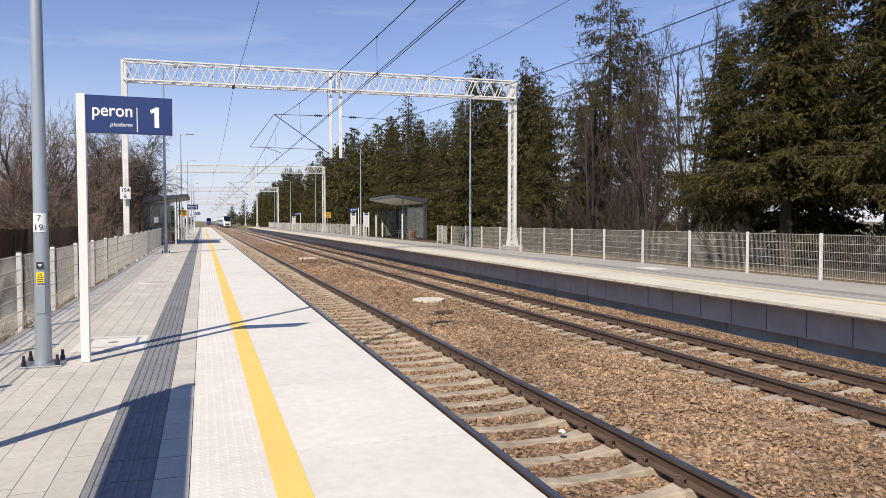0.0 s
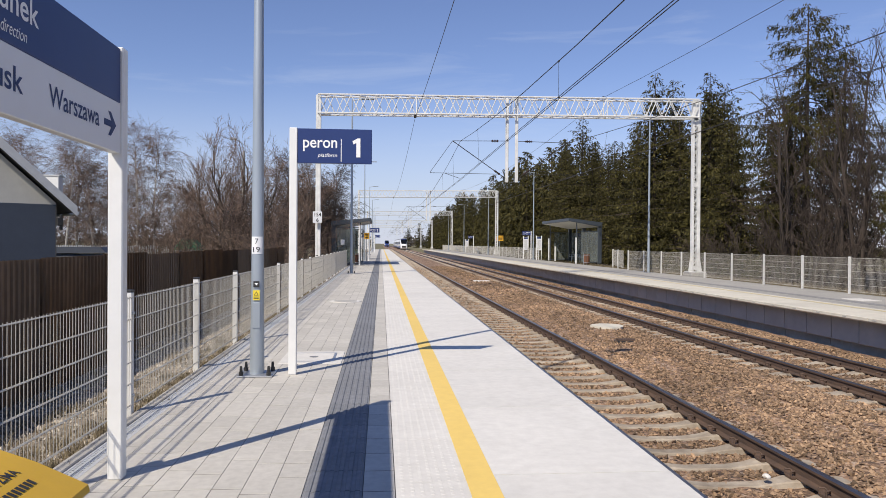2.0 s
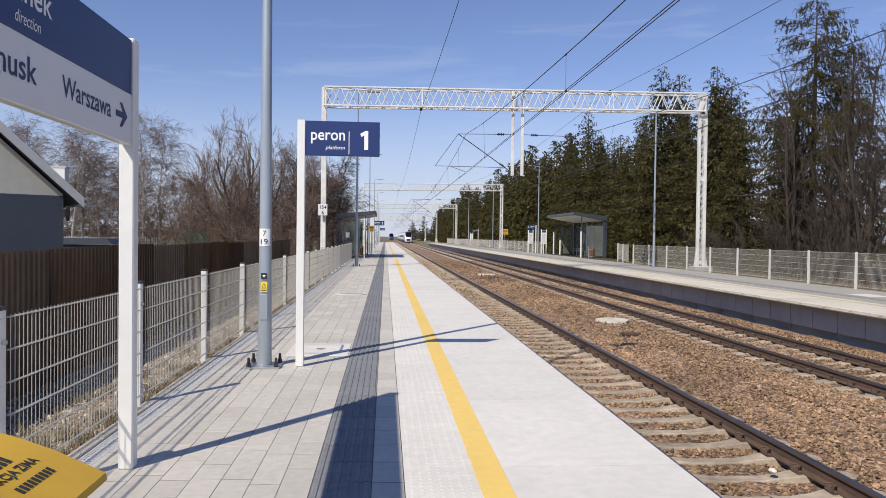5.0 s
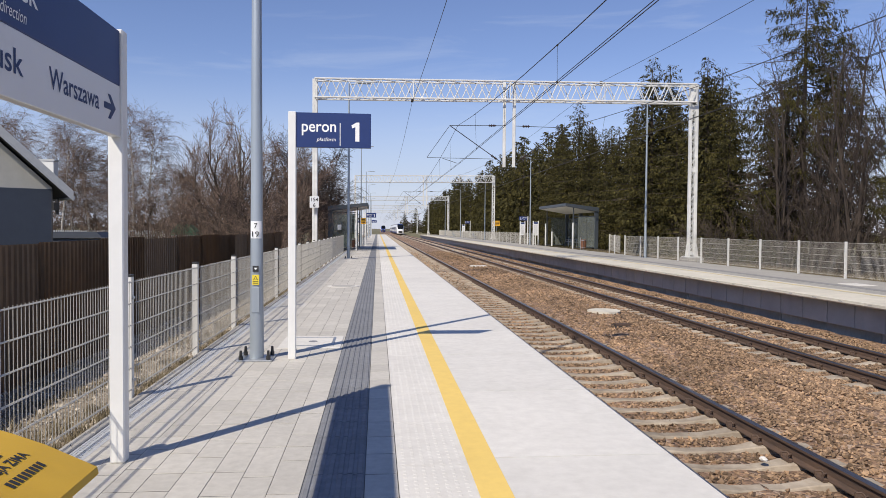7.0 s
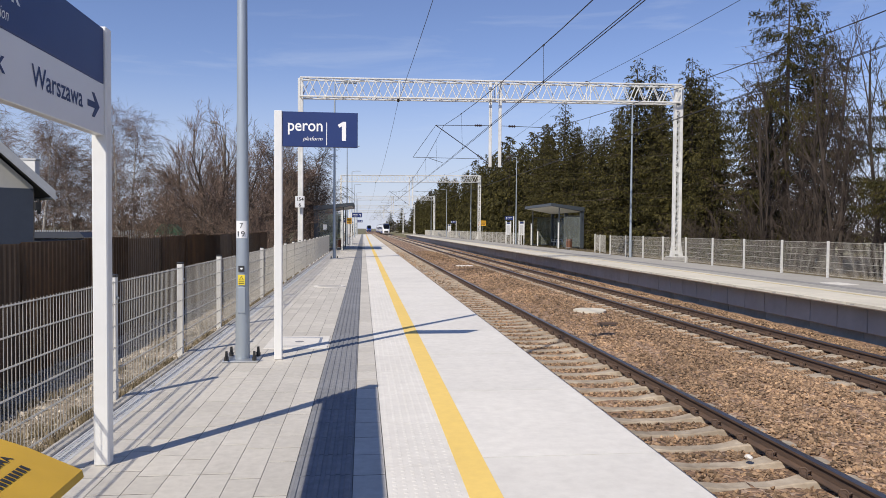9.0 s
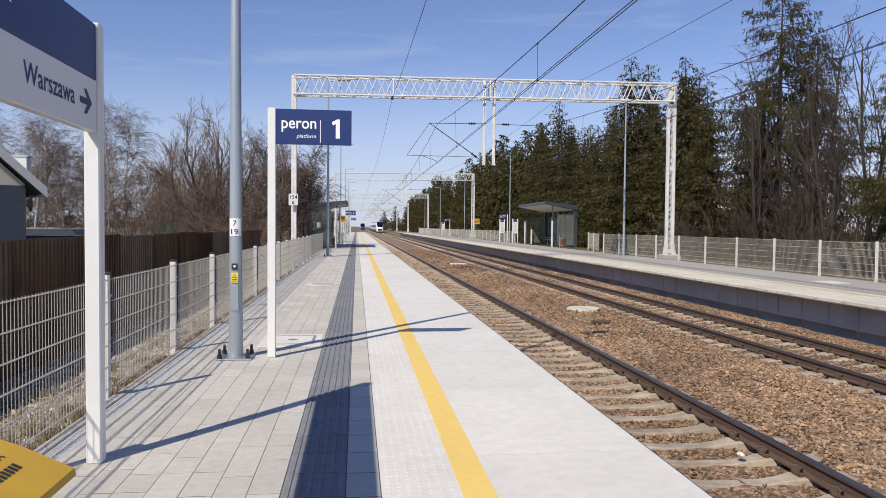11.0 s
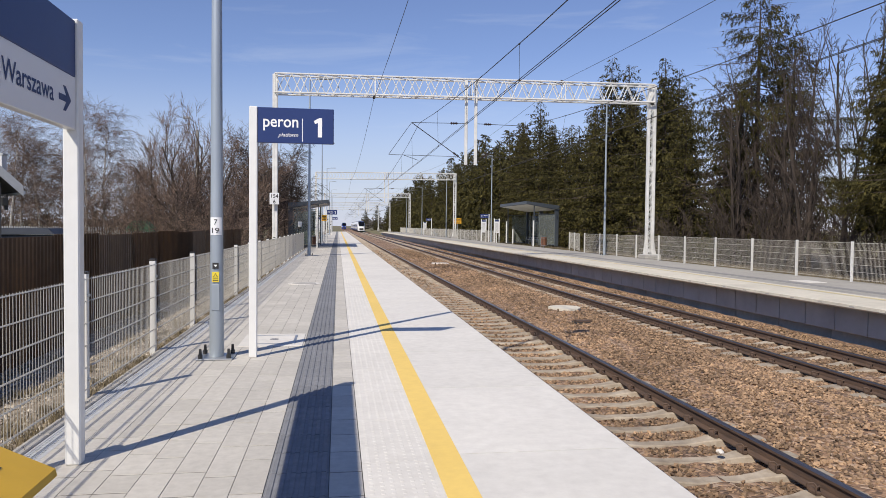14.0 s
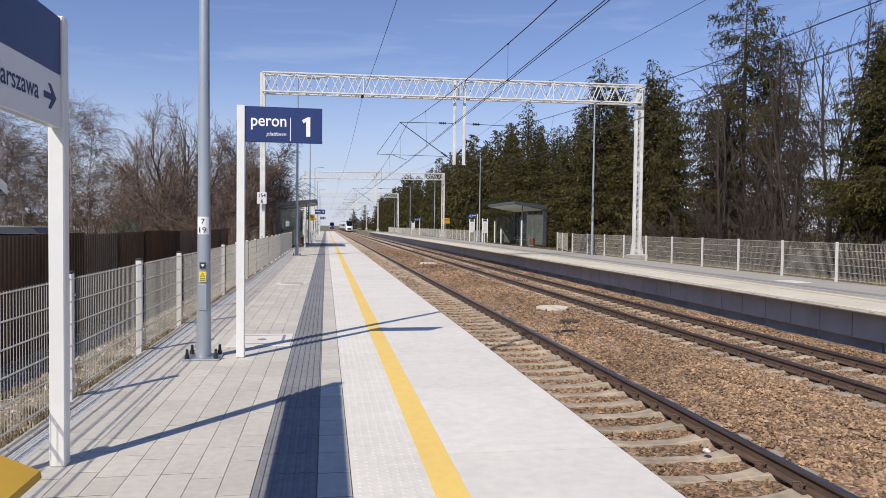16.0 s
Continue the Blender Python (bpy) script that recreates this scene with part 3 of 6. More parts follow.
box(bm, KERB_L, DRAIN_L - 0.004, 0.004, 0.996, -0.28, 0.012, 0.008)
kerb_mesh = mesh_of("kerb_stone", bm, M["kerb"])
for k in range(-12, 120):
    part("kerb_stone", kerb_mesh, None, kerb, loc=(0, k + 0.4, 0))

# ---------------- platform two ----------------
platform2 = thing("platform_two", "pale concrete platform on the far side with a grey panelled side", "platform", kind="structure")
bm = bmesh.new()
box(bm, 11.55, 15.6, P_START, P_END, -1.2, -0.115)
part("platform_base", bm, M["slab_side"], platform2)
bm = bmesh.new()
box(bm, 12.35, 15.6, P_START, P_END, -0.13, -0.004)
part("grey_paving", bm, M["paver_old"], platform2, "light grey concrete paving")
bm = bmesh.new()
box(bm, 13.05, 13.4, P_START, P_END, -0.004, 0.004)
part("tactile_strip", bm, M["tactile_old"], platform2, "dark ribbed tactile strip")
bm = bmesh.new()
box(bm, 11.95, 12.13, P_START, P_END, 0.0, 0.003)
part("yellow_line", bm, M["faded_yellow"], platform2, "faded yellow safety line")

# ---------------- overhead line ----------------
def truss(bm, a, b, w, h, n, r=0.035, rb=0.022):
    """A box truss between two end points: four chords and zigzag bracing on all sides."""
    a, b = Vector(a), Vector(b)
    d = (b - a).normalized()
    up = Vector((0, 0, 1)) if abs(d.z) < 0.9 else Vector((0, 1, 0))
    side = d.cross(up).normalized()
    up = side.cross(d).normalized()
    cor = [side * w / 2 + up * h / 2, -side * w / 2 + up * h / 2, -side * w / 2 - up * h / 2, side * w / 2 - up * h / 2]
    for c in cor:
        rod(bm, a + c, b + c, r, n=6)
    for k in range(n):
        p, q, mid = a.lerp(b, k / n), a.lerp(b, (k + 1) / n), a.lerp(b, (k + 0.5) / n)
        for i in (0, 2):
            c0, c1 = cor[i], cor[(i + 1) % 4]
            rod(bm, p + c0, q + c1, rb, n=5, caps=False)
        for i in (1, 3):
            c0, c1 = cor[i], cor[(i + 1) % 4]
            rod(bm, p + c1, mid + c0, rb, n=5, caps=False)
            rod(bm, mid + c0, q + c1, rb, n=5, caps=False)
    for k in range(0, n + 1, max(1, n // 4)):
        p = a.lerp(b, k / n)
        for i in range(4):
            rod(bm, p + cor[i], p + cor[(i + 1) % 4], rb, n=5, caps=False)


def gantry():
    g = thing("overhead_line_gantry", "white lattice steel gantry spanning both tracks", "gantry", group="gantries")
    x0, x1, zb0, zb1 = -2.96, 15.8, 7.72, 7.92
    bm = bmesh.new()
    truss(bm, (x0, 0, zb0 + 0.45), (x1, 0, zb1 + 0.45), 0.62, 0.88, 24, 0.043, 0.025)
    part("beam", bm, M["gantry"], g, "white lattice box beam")
    for x, ztop in ((x0, zb0 + 0.9), (x1, zb1 + 0.9)):
        bm = bmesh.new()
        # two flanges joined by flat zigzag bars; the outer flange is the heavier
        flanges = ((-0.22, -0.12), (0.05, 0.2)) if x == x1 else ((-0.12, 0.0), (0.0, 0.12))
        for a, b in flanges:
            box(bm, x + a, x + b, -0.12, 0.12, 0.2, ztop, 0.012)
        if x == x1:
            for k in range(12):
                za = 0.55 + (ztop - 1.5) * k / 12
                zb = za + (ztop - 1.5) / 12
                zm = za + (zb - za) * 0.6
                for yy in (-0.1, 0.1):
                    rod(bm, (x - 0.16, yy, za), (x + 0.09, yy, zm), 0.024, n=5)
                    rod(bm, (x + 0.09, yy, zm), (x - 0.16, yy, zb), 0.024, n=5)
            for zc, hh in ((0.42, 0.1), (ztop * 0.52, 0.1), (ztop - 1.05, 0.22), (ztop - 0.5, 0.5)):
                box(bm, x - 0.12, x + 0.05, -0.1, 0.1, zc - hh, zc + hh)
            for a, b in ((-0.34, -0.22), (0.2, 0.34)):
                prism(bm, [(x + a, 0.2), (x + b, 0.2), (x + b, 1.15 if a < 0 else 0.3), (x + a, 0.3 if a < 0 else 1.15)], 1, -0.03, 0.03)
            box(bm, x - 0.42, x + 0.42, -0.32, 0.32, 0.2, 0.235)
        else:
            for zc in (0.45, ztop * 0.33, ztop * 0.66):
                box(bm, x - 0.15, x + 0.15, -0.135, 0.135, zc - 0.05, zc + 0.05)
        part("mast", bm, M["gantry"], g, "white lattice mast")
        bm = bmesh.new()
        box(bm, x - 0.42, x + 0.42, -0.5, 0.5, -0.55, 0.2, 0.03)
        part("foundation", bm, M["kerb"], g, "concrete foundation block")
    for x in (6.18, 6.66):
        bm = bmesh.new()
        box(bm, x - 0.07, x + 0.07, -0.07, 0.07, 4.58, 8.7, 0.012)
        part("drop_tube", bm, M["gantry"], g, "white square drop tube")
    for s, xt in ((-1, 6.18), (1, 6.66)):
        bm = bmesh.new()
        xe = 3.5 if s < 0 else 9.2
        rod(bm, (xt, 0, 6.6), (xe, 0, 6.56), 0.014, n=6)
        rod(bm, (xt, 0, 4.72), (xe, 0, 6.56), 0.02, n=6)
        rod(bm, (xt + (xe - xt) * 0.18, 0, 4.97), (xe + s * 1.1, 0, 4.99), 0.011, n=6)
        rod(bm, (xe, 0, 6.56), (xe + s * 1.1, 0, 5.0), 0.012, n=5)
        rod(bm, (xe + s * 0.35, 0, 4.97), (xe - s * 0.35, 0, 4.74), 0.012, n=5)
        part("cantilever", bm, M["cable"], g, "dark tubular cantilever arm")
        for a, b in (((xt, 6.6), (xe, 6.56)), ((xt, 4.72), (xe, 6.56))):
            bm = bmesh.new()
            a, b = Vector((a[0], 0, a[1])), Vector((b[0], 0, b[1]))
            u = (b - a).normalized()
            rod(bm, a + u * 0.42, a + u * 0.78, 0.03, n=8)
            for j in range(4):
                rod(bm, a + u * (0.45 + j * 0.085), a + u * (0.48 + j * 0.085), 0.065, n=8)
            part("insulator", bm, M["insulator"], g, "brown ribbed insulator")
    for x, z in ((1.67, 7.66), (11.0, 8.78)):
        bm = bmesh.new()
        rod(bm, (x, 0, z - 0.02), (x, 0, z + 0.12), 0.06, n=8)
        part("wire_holder", bm, M["cable"], g, "small dark wire holder")
    return g


g0 = gantry()
g0.location = (0, GANTRY_Y[0], 0)
for y in GANTRY_Y[1:]:
    copy_thing(g0, pose(0, y, 0))

plate = thing("kilometre_sign", "small white kilometre sign on the gantry mast", "sign", (-2.96, GANTRY_Y[0] - 0.36, 2.76))
bm = bmesh.new()
box(bm, -0.215, 0.215, -0.012, 0.012, -0.27, 0.27, 0.01)
part("plate", bm, M["sign_white"], plate)
for s, z in (("154", 0.04), ("6", -0.22)):
    part("lettering", text_mesh("lettering", s, 0.24, M["dark"], 0.004, align="CENTER"), None, plate, "black numerals", (0, -0.016, z))
bm = bmesh.new()
box(bm, -0.1, 0.1, 0.012, 0.2, -0.05, 0.05)
part("bracket", bm, M["galv"], plate)


def span_wire(bm, x0, x1, y0, y1, z, sag, r, n=12):
    pts = []
    for k in range(n + 1):
        u = k / n
        pts.append((x0 + (x1 - x0) * u, y0 + (y1 - y0) * u, z - 4 * sag * u * (1 - u)))
    for a, b in zip(pts, pts[1:]):
        rod(bm, a, b, r, n=5, caps=False)


SPANS = [-27.6, *GANTRY_Y, 344.0, 406.0, 468.0]
for ax, side in ((3.85, "near"), (8.9, "far")):
    line = thing("overhead_line", "overhead contact line with messenger wire and droppers", "overhead line", group="overhead lines", kind="structure")
    bm = bmesh.new()
    bm2 = bmesh.new()
    bm3 = bmesh.new()
    for j, (a, b) in enumerate(zip(SPANS, SPANS[1:])):
        k = 0.12 if j % 2 else -0.12
        xm = ax + 0.04 if side == "near" else ax + 0.3
        for off in (-0.03, 0.03):
            rod(bm, (ax + k + off, a, 4.74), (ax - k + off, b, 4.74), 0.008, n=5, caps=False)
        span_wire(bm2, xm, xm, a, b, 6.56, 1.2, 0.011)
        if a < 240:
            for u in np.arange(0.06, 0.97, 0.105):
                y = a + (b - a) * u
                zm = 6.56 - 4.8 * u * (1 - u)
                xk = ax + k * (1 - 2 * u)
                rod(bm3, (xk, y, 4.75), (xm, y, zm), 0.0045, n=4, caps=False)
                rod(bm3, (xm, y - 0.03, zm), (xm, y + 0.03, zm), 0.022, n=5)
                rod(bm3, (xk, y - 0.03, 4.75), (xk, y + 0.03, 4.75), 0.022, n=5)
    part("contact_wire", bm, M["cable"], line, "pair of dark contact wires")
    part("messenger_wire", bm2, M["cable"], line)
    part("dropper", bm3, M["cable"], line, "thin dropper wires")["kind"] = "stuff"
for x, z in ((1.67, 7.66), (11.0, 8.85)):
    bm = bmesh.new()
    for a, b in zip(SPANS, SPANS[1:]):
        span_wire(bm, x, x, a, b, z, 0.75, 0.009)
    solid("feeder_wire", bm, M["cable"], "thin dark feeder wire between the gantries", "wire", kind="structure")


# ---------------- signs ----------------
def lettering(parent, s, material, origin, right, width, height, label="", shear=0.0, weight=0.0):
    """Words laid flat on a sign: origin is the lower left corner, right the reading direction, in the parent's space."""
    me = text_mesh("lettering", s, 1.0, material, weight, shear, depth=0.0)
    co = np.empty(len(me.vertices) * 3)
    me.vertices.foreach_get("co", co)
    co = co.reshape(-1, 3)
    lo, hi = co.min(0), co.max(0)
    u = (co[:, 0] - lo[0]) / (hi[0] - lo[0]) * width
    w = (co[:, 2] - lo[2]) / (hi[2] - lo[2]) * height
    r = np.array(right, float)
    out = np.array(origin)[None] + u[:, None] * r[None] + w[:, None] * np.array((0, 0, 1.0))[None]
    me.vertices.foreach_set("co", out.ravel())
    me.update()
    return part("lettering", me, None, parent, label)


def platform_sign(number, flip=False, words=True):
    """A white post with a navy panel that reaches out to one side."""
    g = thing("platform_sign", "navy blue platform sign with white lettering on a white post", "sign", group="platform signs")
    s = -1 if flip else 1
    bm = bmesh.new()
    box(bm, -0.045, 0.045, -0.035, 0.035, 0, 2.885, 0.006)
    part("post", bm, M["white_paint"], g, "white square post")
    bm = bmesh.new()
    a, b = sorted((s * 0.045, s * 0.91))
    box(bm, a, b, -0.022, 0.022, 2.474, 2.878, 0.004)
    part("panel", bm, M["navy"], g, "navy blue panel")
    y = -0.0235
    if not flip:
        lettering(g, "peron", M["letter"], (0.11, y, 2.612), (1, 0, 0), 0.395, 0.135, "white word", weight=0.012)
        lettering(g, "platform", M["letter"], (0.28, y, 2.535), (1, 0, 0), 0.225, 0.058, "small white italic word", shear=0.25)
        bm = bmesh.new()
        prism(bm, [(0.728, 2.55), (0.775, 2.55), (0.775, 2.772), (0.742, 2.772), (0.682, 2.738), (0.695, 2.702), (0.728, 2.718)], 1, y - 0.0006, y + 0.001)
        part("numeral", bm, M["letter"], g, "large white numeral one")
        dx = 0.552
    else:
        lettering(g, number, M["letter"], (-0.82, y, 2.57), (1, 0, 0), 0.12, 0.2, "large white numeral", weight=0.012)
        lettering(g, "peron", M["letter"], (-0.55, y, 2.66), (1, 0, 0), 0.38, 0.12, "white word", weight=0.012)
        lettering(g, "platform", M["letter"], (-0.55, y, 2.56), (1, 0, 0), 0.25, 0.058, "small white italic word", shear=0.25)
        dx = -0.63
    bm = bmesh.new()
    box(bm, dx - 0.004, dx + 0.004, y - 0.001, y + 0.0008, 2.495, 2.76)
    part("divider", bm, M["letter"], g, "thin white line")
    return g


sg = platform_sign("1")
sg.location = (-0.965, 8.396, 0)
copy_thing(sg, pose(-1.0, 62.0, 0))
copy_thing(sg, pose(-1.0, 116.0, 0))
sg2 = platform_sign("2", flip=True)
sg2.location = (15.5, 72.2, 0)
copy_thing(sg2, pose(15.5, 118.0, 0))

# direction sign along the platform
ds = thing("direction_sign", "large navy and white direction sign on two white posts", "sign", (-1.645, 4.752, 0))
for y in (0.0, -3.0):
    bm = bmesh.new()
    box(bm, -0.05, 0.045, -0.04, 0.05, 0, 2.795, 0.008)
    part("post", bm, M["white_paint"], ds, "white square post", (0.0, y, 0))
bm = bmesh.new()
box(bm, -0.032, 0.03, -2.955, -0.045, 2.432, 2.78, 0.004)
part("upper_panel", bm, M["navy"], ds, "navy blue upper panel")
bm = bmesh.new()
box(bm, -0.032, 0.03, -2.955, -0.045, 2.108, 2.430, 0.004)
part("lower_panel", bm, M["sign_white"], ds, "white lower panel")
fx = 0.0318
lettering(ds, "kierunek", M["letter"], (fx, -1.79, 2.575), (0, 1, 0), 0.65, 0.125, "white word", weight=0.012)
lettering(ds, "direction", M["letter"], (fx, -1.49, 2.474), (0, 1, 0), 0.235, 0.058, "small white italic word", shear=0.25)
lettering(ds, "Dorohusk", M["navy_letter"], (fx, -2.06, 2.224), (0, 1, 0), 0.77, 0.118, "dark blue place name", weight=0.012)
lettering(ds, "Warszawa", M["navy_letter"], (fx, -1.03, 2.226), (0, 1, 0), 0.64, 0.112, "dark blue place name", weight=0.012)
for tail, tip in ((-0.315, -0.125), (-2.2, -2.4)):
    s = 1 if tip > tail else -1
    bm = bmesh.new()
    pr = [(tail, 2.253), (tip - s * 0.075, 2.253), (tip - s * 0.125, 2.198), (tip - s * 0.085, 2.198), (tip, 2.272), (tip - s * 0.085, 2.346), (tip - s * 0.125, 2.346), (tip - s * 0.075, 2.291), (tail, 2.291)]
    prism(bm, pr, 0, fx - 0.001, fx + 0.0006)
    part("arrow", bm, M["navy_letter"], ds, "dark blue arrow")

# yellow grit bin with a curved sloping lid
gb = thing("grit_bin", "yellow plastic grit bin with a sloping lid and black lettering", "grit bin", (-1.2, 1.72, 0))
bm = bmesh.new()
prism(bm, [(-0.30, 0.03), (0.30, 0.03), (0.355, 0.76), (-0.36, 0.93)], 1, -0.44, 0.44)
bmesh.ops.bevel(bm, geom=list(bm.edges), offset=0.025, segments=2, affect="EDGES")
smooth(part("body", bm, M["bin_yellow"], gb, "tapered yellow tub"))
bm = bmesh.new()
top = [(0.385, 0.785), (0.38, 0.806), (0.23, 0.877), (0.13, 0.914), (0.04, 0.942), (-0.1, 0.972), (-0.25, 0.99), (-0.38, 0.992), (-0.39, 0.95)]
bot = [(x * 0.99, z - 0.03) for x, z in top[1:-1]][::-1]
prism(bm, top + bot, 1, -0.5, 0.5)
bmesh.ops.bevel(bm, geom=[e for e in bm.edges if abs(abs((e.verts[0].co.y + e.verts[1].co.y) / 2) - 0.5) < 1e-4], offset=0.012, segments=2, affect="EDGES")
lid = smooth(part("lid", bm, M["bin_yellow"], gb, "curved yellow lid"), 50)


def on_lid(s, y0, width, x_base, height, bars=False):
    """Stencilled line on the lid, read from the platform side."""
    zs = lambda x: float(np.interp(x, [p[0] for p in top[1:8]][::-1], [p[1] for p in top[1:8]][::-1])) + 0.0025
    if bars:
        bm = bmesh.new()
        n = 9
        for k in range(n):
            a, b = y0 + width * k / n, y0 + width * (k + 0.72) / n
            vs = [bm.verts.new(p) for p in ((x_base, a, zs(x_base)), (x_base, b, zs(x_base)), (x_base - height, b, zs(x_base - height)), (x_base - height, a, zs(x_base - height)))]
            bm.faces.new(vs)
        ob = part("stencil", bm, M["dark"], gb, "illegible black stencilled line")
        ob["kind"] = "stuff"
        return ob
    me = text_mesh("stencil", s, 1.0, M["dark"], 0.02, depth=0.0)
    co = np.empty(len(me.vertices) * 3)
    me.vertices.foreach_get("co", co)
    co = co.reshape(-1, 3)
    lo, hi = co.min(0), co.max(0)
    yy = y0 + (co[:, 0] - lo[0]) / (hi[0] - lo[0]) * width
    xx = x_base - (co[:, 2] - lo[2]) / (hi[2] - lo[2]) * height
    zz = np.array([zs(x) for x in xx])
    me.vertices.foreach_set("co", np.stack([xx, yy, zz], 1).ravel())
    me.update()
    return part("stencil", me, None, gb, "black stencilled words")


on_lid("", 0.10, 0.235, 0.188, 0.036, True)
on_lid("AKCJA ZIMA", 0.155, 0.232, 0.243, 0.038)
on_lid("", 0.185, 0.19, 0.286, 0.024, True)
for y in (-0.3, 0.3):
    bm = bmesh.new()
    rod(bm, (-0.39, y - 0.06, 0.94), (-0.39, y + 0.06, 0.94), 0.018, n=8)
    part("hinge", bm, M["black"], gb, "black plastic hinge")


# ---------------- fences ----------------
def fence_panel(length, height, z0=0.06):
    """Double-wire mesh panel along +y from 0."""
    v, f = [], []
    def bar(a, b, r):
        a, b = np.array(a, float), np.array(b, float)
        d = b - a
        p = np.array((1.0, 0, 0))
        q = np.cross(d, p)
        q = q / np.linalg.norm(q)
        k = len(v)
        for e in (a, b):
            for t in range(4):
                v.append(e + r * (math.cos(t * math.pi / 2) * p + math.sin(t * math.pi / 2) * q))
        for t in range(4):
            f.append((k + t, k + (t + 1) % 4, k + 4 + (t + 1) % 4, k + 4 + t))
    for y in np.arange(0.025, length, 0.05):
        bar((0, y, z0), (0, y, height), 0.0026)
    for z in np.linspace(z0 + 0.03, height - 0.015, 6):
        for dx in (-0.007, 0.007):
            bar((dx, 0, z), (dx, length, z), 0.0042)
    return raw_mesh("mesh_panel", np.array(v), np.array(f), M["fence_wire"])


def post_mesh(height):
    bm = bmesh.new()
    box(bm, -0.033, 0.033, -0.033, 0.033, -0.35, height - 0.022, 0.005)
    return mesh_of("post", bm, M["fence_white"])


def cap_mesh(height):
    bm = bmesh.new()
    box(bm, -0.036, 0.036, -0.036, 0.036, height - 0.024, height, 0.005)
    return mesh_of("cap", bm, M["black"])


def clamp_mesh():
    bm = bmesh.new()
    box(bm, -0.004, 0.016, -0.02, 0.02, -0.012, 0.012, 0.003)
    return mesh_of("clamp", bm, M["galv"])


def fence(name, label, x, y0, step, n, height, caps, face):
    g = thing(name, label, "fence", (x, 0, 0), "platform fences", "structure")
    pm, me, cm, km = post_mesh(height), fence_panel(step - 0.06, height - 0.05), cap_mesh(height), clamp_mesh()
    for k in range(n):
        y = y0 + k * step
        p = part("post", pm, None, g, loc=(0, y, 0))
        if caps:
            part("cap", cm, None, p, "black plastic cap")
        if k < 10:
            for z in (0.16, 0.9):
                part("clamp", km, None, p, loc=(face * 0.032, 0, z))
        if k < n - 1:
            part("mesh_panel", me, None, g, loc=(face * 0.045, y + 0.03, 0))
    return g


fence("fence_west", "light grey mesh fence with white posts along the platform's back", FENCE_X, 6.56 - 4 * 2.33, 2.33, 22, 1.11, True, 1)
fence("fence_east", "light grey mesh fence with white posts behind the far platform", FENCE2, 19.334 - 6 * 2.61, 2.61, 16, 1.235, False, -1)
fence("fence_east", "light grey mesh fence with white posts behind the far platform", FENCE2 + 0.25, 69.0, 2.61, 43, 1.235, False, -1)
# the fence steps back beside the far shelter
g = thing("fence_return", "short mesh fence return beside the shelter", "fence", (15.4, 43.6, 0), "platform fences", "structure")
pm, me = post_mesh(1.235), fence_panel(2.5, 1.185)
for k, (x, y) in enumerate(((1.0, 4.2), (1.9, 8.0), (3.1, 11.5))):
    part("post", pm, None, g, loc=(x, y, 0))
for (x, y), (x2, y2) in (((0, 0.2), (1.0, 4.2)), ((1.0, 4.2), (1.9, 8.0)), ((1.9, 8.0), (3.1, 11.5))):
    o = part("mesh_panel", me, None, g, loc=(x, y, 0))
    o.rotation_euler = (0, 0, -math.atan2(x2 - x, y2 - y))
    o.scale = (1, math.hypot(x2 - x, y2 - y) / 2.5, 1)

# brown trapezoidal sheet fence beyond the verge
bf = thing("sheet_metal_fence", "dark brown corrugated metal fence beyond the verge", "fence", kind="structure")
def sheet(length, h):
    prof = []
    y = 0.0
    while y < length - 0.01:
        prof += [(0.0, y), (0.0, y + 0.035), (-0.022, y + 0.055), (-0.022, y + 0.10)]
        y += 0.12
    bm = bmesh.new()
    lo = [bm.verts.new((x, yy, 0)) for x, yy in prof]
    hi = [bm.verts.new((x, yy, h)) for x, yy in prof]
    for k in range(len(prof) - 1):
        bm.faces.new((lo[k], lo[k + 1], hi[k + 1], hi[k]))
    bmesh.ops.solidify(bm, geom=list(bm.faces), thickness=0.003)
    return mesh_of("sheet", bm, M["brown_sheet"])
sm = [sheet(2.04, 1.65 + d) for d in (0.0, 0.02, -0.015)]
for k in range(-3, 14):
    o = part("sheet", sm[k % 3], None, bf, loc=(-4.0 - 0.006 * (k % 2), 3.0 + k * 1.95, -0.31))
    o.rotation_euler = (0, radians(random.uniform(-0.7, 0.7)), 0)
for k in range(-3, 15):
    bm = bmesh.new()
    box(bm, -0.03, 0.03, -0.03, 0.03, -0.6, 1.28, 0.004)
    part("post", bm, M["train_dark"], bf, "dark steel post", (-4.08, 3.0 + k * 1.95, 0))


